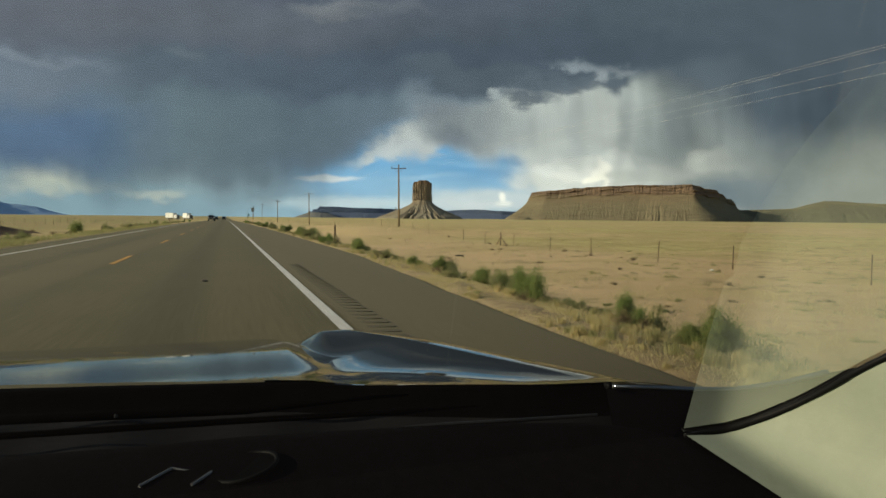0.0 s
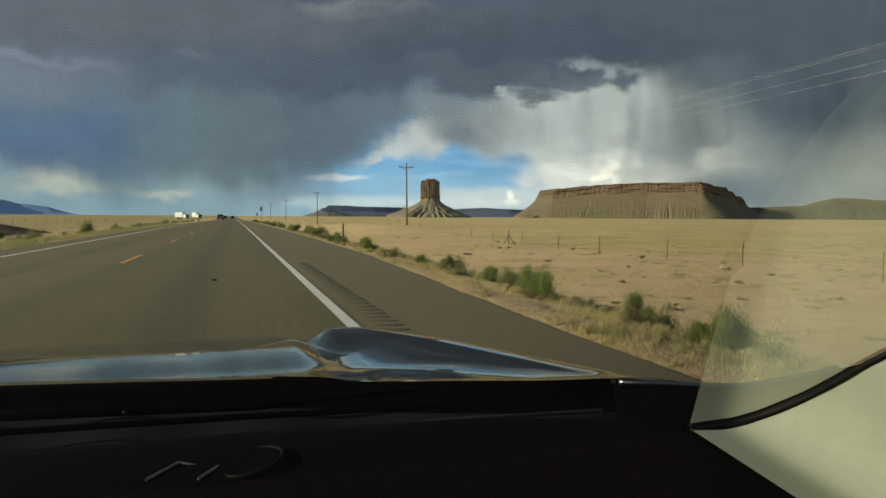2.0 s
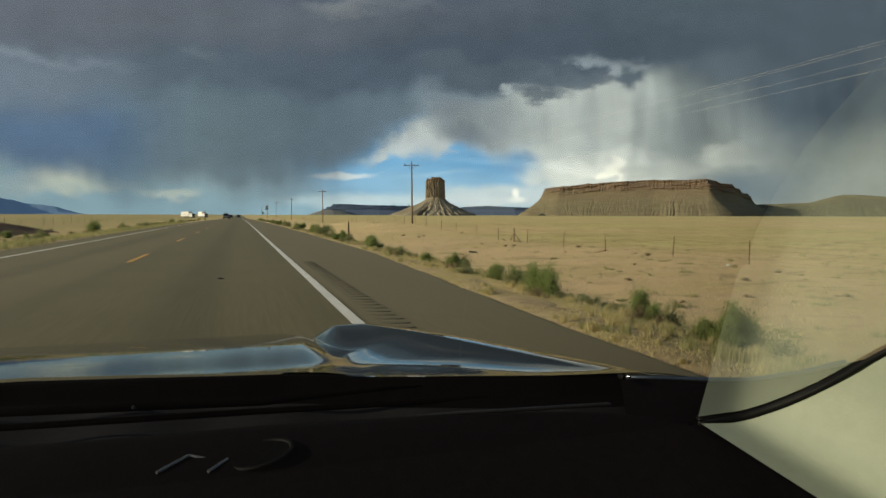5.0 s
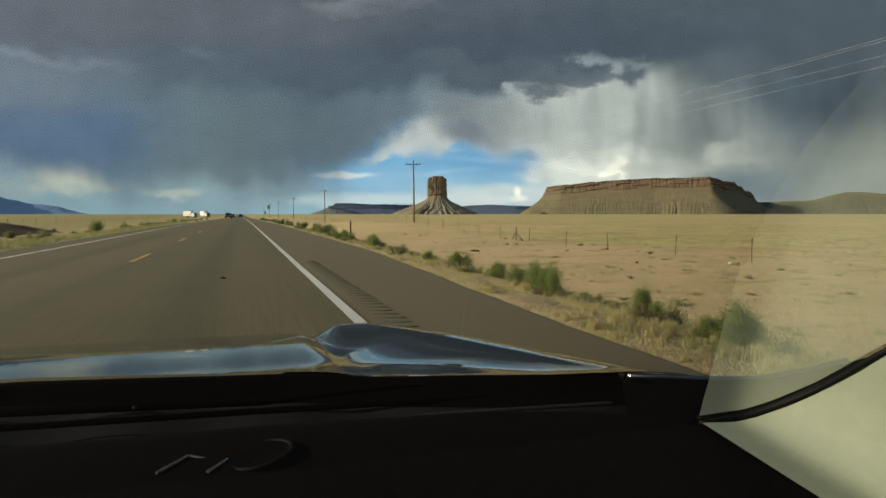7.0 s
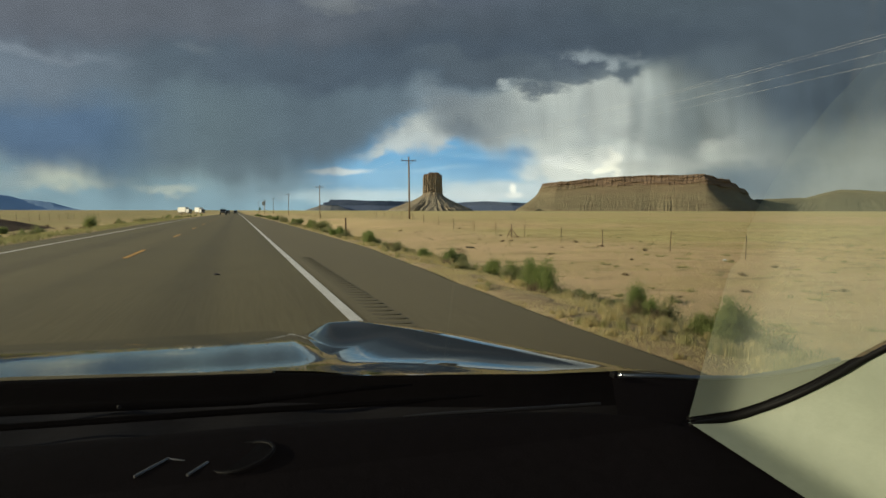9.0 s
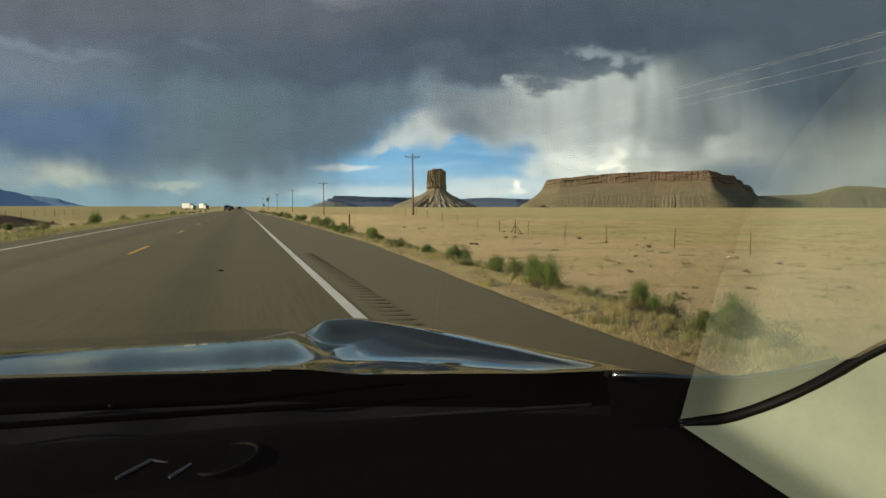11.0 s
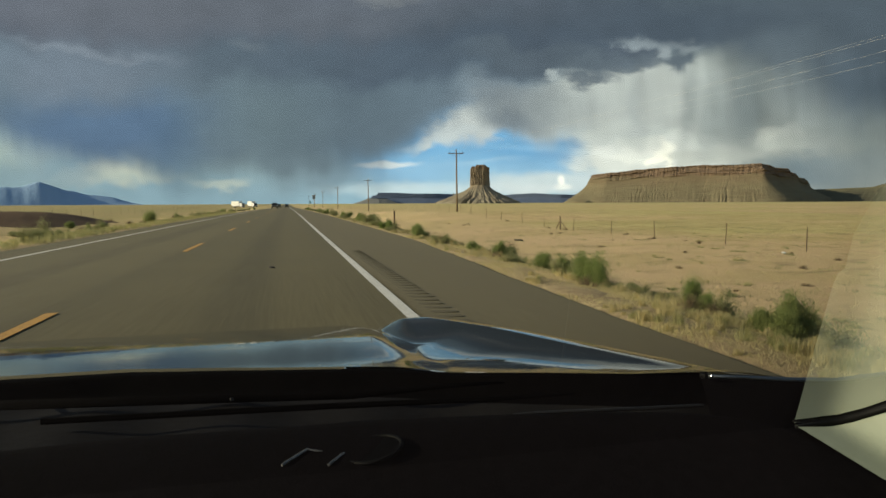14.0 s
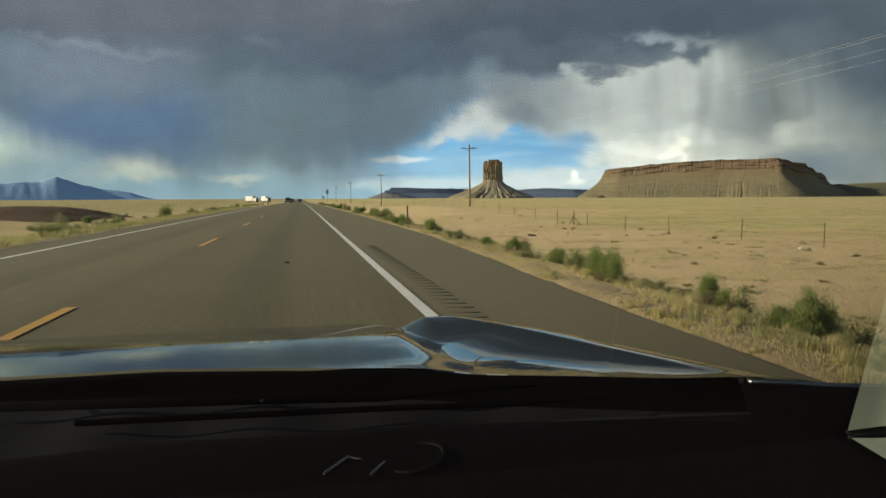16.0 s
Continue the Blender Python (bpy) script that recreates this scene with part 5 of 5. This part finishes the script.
# height of the wing's ridge, the reach of its hollow flank and the edge of its domed tip
CREST = eased_table(40, (0.55, 0.986), (0.65, 0.9825), (0.8735, 0.9687), (1.035, 0.9595), (1.231, 0.942), (1.405, 0.924), (1.59, 0.8945), (1.75, 0.855))
FLANK = eased_table(12, (0.6, 0.10), (0.8, 0.14), (0.88, 0.16), (0.95, 0.17), (1.05, 0.155), (1.22, 0.11), (1.35, 0.07), (1.5, 0.05), (1.7, 0.04))
DOME = eased_table(10, (0.6, 0.01), (0.8, 0.02), (0.86, 0.07), (0.9, 0.115), (1.03, 0.105), (1.22, 0.06), (1.35, 0.03), (1.5, 0.012), (1.6, 0.008))


def hood_surface(x, y):
    """The bonnet: a gently crowned middle, a trough that deepens forwards and the ridge over the wing."""
    off = ridge_x(y) - x
    edge = from_table(DOME, y)
    trough = max(edge + 0.02, 0.18 - 0.28 * (y - 0.9))
    z = hood_z(y) - 0.022 * max(0.0, y - 0.56) * (1 - ease(off, trough - 0.01, trough + 0.06))
    lift = max(0.0, from_table(CREST, y) - z) * (1 - ease(y, 1.30, 1.64))
    if off >= 0:
        hollow = lift * max(0.0, 1 - off / from_table(FLANK, y)) ** 2.6
        dome = max(0.0, lift - 0.7 * off * off) * (1 - ease(off, edge, edge + 0.05))
        tip = ease(y, 1.1, 1.35)
        z += hollow * (1 - tip) + dome * tip
    else:
        z += lift - 2.0 * off * off - 0.25 * max(0.0, -off - 0.07)
    shy = max(0.0, -0.95 - x)
    return z - 1.6 * shy * shy


def hood_point(i, j):
    w = i * 1.1
    xr = ridge_x(0.62 + 1.12 * j)
    x = -1.22 + (xr + 1.22) * (1 - (1 - w) ** 1.6) if w <= 1 else xr + (w - 1)
    rear, front = hood_rear(x), 1.80 - 0.05 * (x + 0.3) ** 2
    y = rear + j * (front - rear)
    return (x, y, hood_surface(x, y))


part("bonnet", grid("bonnet", 220, 160, hood_point, PAINT), None, car, "glossy black-blue bonnet mirroring the sky")

# cowl, wipers and the black gap below the glass
def cowl_point(i, j):
    x = -1.2 + 1.60 * i
    j = 0.20 + 0.80 * j
    return gutter(x, j)


def gap_point(i, j):
    return gutter(-1.2 + 1.60 * i, 0.20 * j)


def gutter(x, j):
    """The trough between the bonnet's rear edge and the glass."""
    rear = hood_rear(x)
    y = rear + 0.03 - (rear - 0.37) * j
    lip = hood_surface(x, rear)
    z = ramp(j, (0.0, lip - 0.012), (0.07, lip - 0.002), (0.11, lip - 0.001), (0.15, lip - 0.022), (0.3, 0.935), (0.55, 0.938), (0.8, 0.955), (1.0, 0.975))
    return (x, y, z + 0.003 * math.sin(x * 40) * (0.2 < j < 0.6))


# Upper part of the cowl trough, coloured black as shade.
part("bonnet_seal", grid("bonnet_seal", 120, 24, gap_point, SHADOW_RUBBER), None, car, "cowl drop below the bonnet edge, its shade coloured black")
part("cowl_panel", grid("cowl_panel", 120, 40, cowl_point, COWL), None, car, "black plastic cowl under the windshield")
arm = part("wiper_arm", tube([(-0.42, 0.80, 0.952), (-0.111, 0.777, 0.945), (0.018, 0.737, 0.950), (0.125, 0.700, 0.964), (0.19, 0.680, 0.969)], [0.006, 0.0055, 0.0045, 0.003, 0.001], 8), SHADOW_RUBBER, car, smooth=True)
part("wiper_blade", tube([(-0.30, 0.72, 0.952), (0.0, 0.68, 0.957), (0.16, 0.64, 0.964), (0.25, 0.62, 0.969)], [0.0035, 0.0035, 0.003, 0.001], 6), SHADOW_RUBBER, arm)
for x, y in ((-0.128, 0.80), (-0.34, 0.83)):
    part("cowl_rib", tube([(x - 0.006, y + 0.02, 0.936), (x, y, 0.940), (x + 0.012, y - 0.03, 0.946)], 0.0022, 6), DULL_EDGE, car)
part("washer_nozzle", boxed((0.006, 0.010, 0.006), (0.388, 0.592, 0.9865), 0.002), RUBBER, car)
part("nozzle_tip", tube([(0.3905, 0.5835, 0.9885), (0.3912, 0.5815, 0.9880)], 0.0016, 8), CHROME, car, "bright metal tip")
part("fender_trim", tube([(0.392, 0.602, 0.983), (0.434, 0.589, 0.982), (0.480, 0.574, 0.980), (0.528, 0.559, 0.980), (0.581, 0.543, 0.988), (0.628, 0.529, 1.000)], 0.0032, 8), SATIN, car, "glossy edge of the wing", True)


def wing_point(i, j):
    x = ramp(i, (0, 0.392), (0.25, 0.434), (0.5, 0.480), (0.75, 0.560), (1, 0.66))
    y = ramp(i, (0, 0.602), (0.25, 0.589), (0.5, 0.574), (0.75, 0.550), (1, 0.522))
    z = ramp(i, (0, 0.982), (0.25, 0.981), (0.5, 0.979), (0.75, 0.984), (1, 1.004))
    return (x - 0.06 * j * (1 - i), y - 0.12 * j, z - 0.05 * j)


part("side_cowl", grid("side_cowl", 12, 8, wing_point, DASH), None, car)

# windshield: one flat pane, leaning back
PN = Vector((0.032, 0.623, 0.782)).normalized()
PC = Vector((0.321, 0.390, 1.008))


def on_pane(x, z, off=0.0):
    y = (PN.dot(PC) - PN.x * x - PN.z * z) / PN.y
    return Vector((x, y, z)) + PN * off


gl = bmesh.new()
gv_ = [gl.verts.new(on_pane(*p)) for p in ((-1.20, 0.985), (0.33, 0.985), (0.366, 1.004), (0.384, 1.014), (0.395, 1.026), (0.401, 1.038), (0.404, 1.053), (0.406, 1.074), (0.424, 1.118), (0.46, 1.20), (0.53, 1.31), (0.56, 1.40), (-1.1, 1.40))]
gl.faces.new(gv_)
windshield = part("windshield", gl, GLASS, car, "clear windshield mirroring the beige trim")
windshield.visible_shadow = False

# dashboard
def dash_edge(x):
    return ramp(x, (-1.2, 0.42), (-0.6, 0.53), (-0.17, 0.56), (0.012, 0.535), (0.125, 0.505), (0.2, 0.485), (0.286, 0.452), (0.322, 0.400))


def dash_point(i, j):
    x = -1.2 + 1.522 * i
    far = dash_edge(x)
    near = 0.02
    lean = 0.028 * ease(x, -0.2, 0.32)
    y = far + (near - far) * j
    xx = x + (0.43 - 0.322) * j * ease(x, 0.0, 0.322) + 0.012 * ease(x, 0.29, 0.322)
    z = ramp(j, (0, 0.982), (0.06, 0.991), (0.15, 0.990), (0.5, 0.972), (0.75, 0.945), (1.0, 0.88)) + lean * ramp(j, (0, 0.6), (0.25, 0.2), (1, -0.6))
    line_z, line_x = 1.003 - 0.32 * (0.391 - y), 0.322 + 0.337 * (0.391 - y)
    return (xx, y, min(z, line_z + 0.10 * max(0.0, line_x - xx)))


dashboard = part("dashboard", grid("dashboard", 60, 30, dash_point, DASH), None, car, "black grained dashboard top")
part("seam", tube([(0.127, 0.497, 0.9945), (0.130, 0.455, 0.9925), (0.133, 0.414, 0.9885), (0.138, 0.351, 0.9825), (0.142, 0.28, 0.974)], 0.0018, 6), RUBBER, dashboard)
part("glass_edge_strip", tube([(0.13, 0.484, 1.0005), (0.16, 0.475, 1.0025), (0.2, 0.462, 1.005), (0.24, 0.453, 1.0065), (0.280, 0.443, 1.0085)], [0.0006, 0.0014, 0.0016, 0.0016, 0.0014], 6), DULL_EDGE, dashboard)
glasses = tagged(new("sunglasses"), "folded black sunglasses lying on the dashboard", "sunglasses")
glasses.location = (-0.012, 0.452, 0.987)
lens_ring = []
for k in range(25):
    a = 2 * math.pi * k / 24
    lens_ring.append((0.022 + 0.021 * math.cos(a), 0.004 + 0.023 * math.sin(a), 0.006 + 0.004 * math.cos(a)))
part("rim", tube(lens_ring, 0.0016, 6, False), RUBBER, glasses, smooth=True)
lens = bmesh.new()
lens.faces.new([lens.verts.new((x, y, z)) for x, y, z in lens_ring[:-1]])
bmesh.ops.solidify(lens, geom=lens.faces[:], thickness=0.002)
part("lens", lens, RUBBER, glasses, "dark shiny lens")
part("temple", tube([(-0.012, 0.010, 0.004), (-0.026, 0.016, 0.006), (-0.044, -0.004, 0.004)], 0.0011, 6), TEMPLE, glasses, "dull metal temple")
part("bridge", tube([(0.000, 0.004, 0.005), (-0.012, -0.012, 0.004)], 0.0011, 6), TEMPLE, glasses, "dull metal bridge")

# beige trim of the pillar and the door, with the black seal along the glass
TA, TB = Vector((0.028, -0.083, -0.028)), Vector((0.069, -0.088, 0.067))
TRIM_EDGE = [(0.300, 0.400, 0.998), (0.322, 0.391, 1.006), (0.354, 0.391, 1.006), (0.371, 0.381, 1.014), (0.382, 0.366, 1.025), (0.389, 0.349, 1.038), (0.392, 0.330, 1.053), (0.394, 0.304, 1.074), (0.412, 0.247, 1.118), (0.45, 0.142, 1.20), (0.52, 0.001, 1.31)]
tr = bmesh.new()
EDGE_RUN = smooth_line(TRIM_EDGE[1:])
top_row = [tr.verts.new(p) for p in EDGE_RUN]
prev = top_row
for k in (0.4, 0.8, 1.2, 1.6, 2.0, 2.4, 2.8, 3.2, 3.6):
    row = [tr.verts.new(Vector(p) + TA * k * (1 + 0.25 * n_ / len(EDGE_RUN)) + Vector((0.022 * max(0.0, k - 1.0) ** 2, 0.0, -0.006 * max(0.0, k - 1.0) ** 2))) for n_, p in enumerate(EDGE_RUN)]
    for a, b, c, d in zip(prev, prev[1:], row[1:], row):
        tr.faces.new((a, b, c, d))
    prev = row
pillar = part("pillar_trim", tr, BEIGE, car, "smooth beige plastic pillar trim", True)
part("glass_seal", tube([p - PN * 0.0015 for p in EDGE_RUN], [0.0042 * min(1.0, 0.3 + i / 7) - 0.0022 * min(1.0, i / 24) for i in range(len(EDGE_RUN))], 8), RUBBER, car, smooth=True)

# the rest of the cabin, out of view
def roof_point(lift):
    def point(i, j):
        u, v = 2 * i - 1, j
        x = -0.33 + 0.92 * u
        y = -2.10 + 2.02 * v
        crown = 0.07 * (1 - abs(u) ** 4) - 0.10 * max(0.0, 0.35 - v) ** 2 - 0.05 * max(0.0, v - 0.8)
        return (x, y, 1.44 + lift + crown)
    return point


part("roof_lining", grid("roof_lining", 24, 24, roof_point(0.0), FABRIC), None, car)
part("roof_panel", grid("roof_panel", 24, 24, roof_point(0.03), PAINT), None, car)
part("rear_bulkhead", boxed((1.7, 0.06, 1.2), (-0.33, -2.1, 0.9), 0.02), FABRIC, car)
part("cabin_floor", boxed((1.8, 2.6, 0.05), (-0.33, -0.85, 0.32), 0.02), FABRIC, car)
for sx_ in (0.66, -1.27):
    door = part("door", boxed((0.08, 2.5, 0.50), (sx_, -0.85, 0.56), 0.03), PAINT, car)
    part("door_handle", boxed((0.03, 0.18, 0.03), (sx_ + 0.045 * (1 if sx_ > 0 else -1), -0.75, 0.74), 0.01), PAINT, door)
for py_2 in (-0.95, -2.02):
    part("roof_pillar", tube([(0.63, py_2, 0.80), (0.61, py_2 + 0.02, 1.15), (0.57, py_2 + 0.05, 1.45)], 0.035, 8), PAINT, car, smooth=True)
# Unseen panel added above the left door to keep sun off the trim.
part("side_panel", boxed((0.06, 2.0, 0.62), (-1.20, -1.1, 1.14), 0.02), FABRIC, car)
part("seat_back", boxed((1.4, 0.16, 0.75), (-0.38, -0.75, 0.85), 0.06, (-14, 0, 0)), FABRIC, car)
part("firewall", boxed((1.7, 0.05, 0.6), (-0.38, 0.40, 0.62), 0.02), DASH, car)
part("nose", boxed((1.6, 1.2, 0.42), (-0.42, 1.05, 0.56), 0.10), PAINT, car)
part("bumper", boxed((1.62, 0.16, 0.22), (-0.42, 1.70, 0.50), 0.06), PAINT, car)
for lx in (-1.05, 0.21):
    part("headlight", boxed((0.26, 0.08, 0.12), (lx, 1.66, 0.70), 0.03), CHROME, car, "clear headlight")
for wy in (1.15, -1.6):
    for wx in (0.38, -1.15):
        hub = part("wheel", tube([(wx - 0.1, wy, 0.32), (wx - 0.08, wy, 0.32), (wx + 0.08, wy, 0.32), (wx + 0.1, wy, 0.32)], [0.30, 0.32, 0.32, 0.30], 24), TYRE, car)
        part("rim", tube([(wx - 0.105, wy, 0.32), (wx + 0.105, wy, 0.32)], 0.19, 18), WIRE, hub)
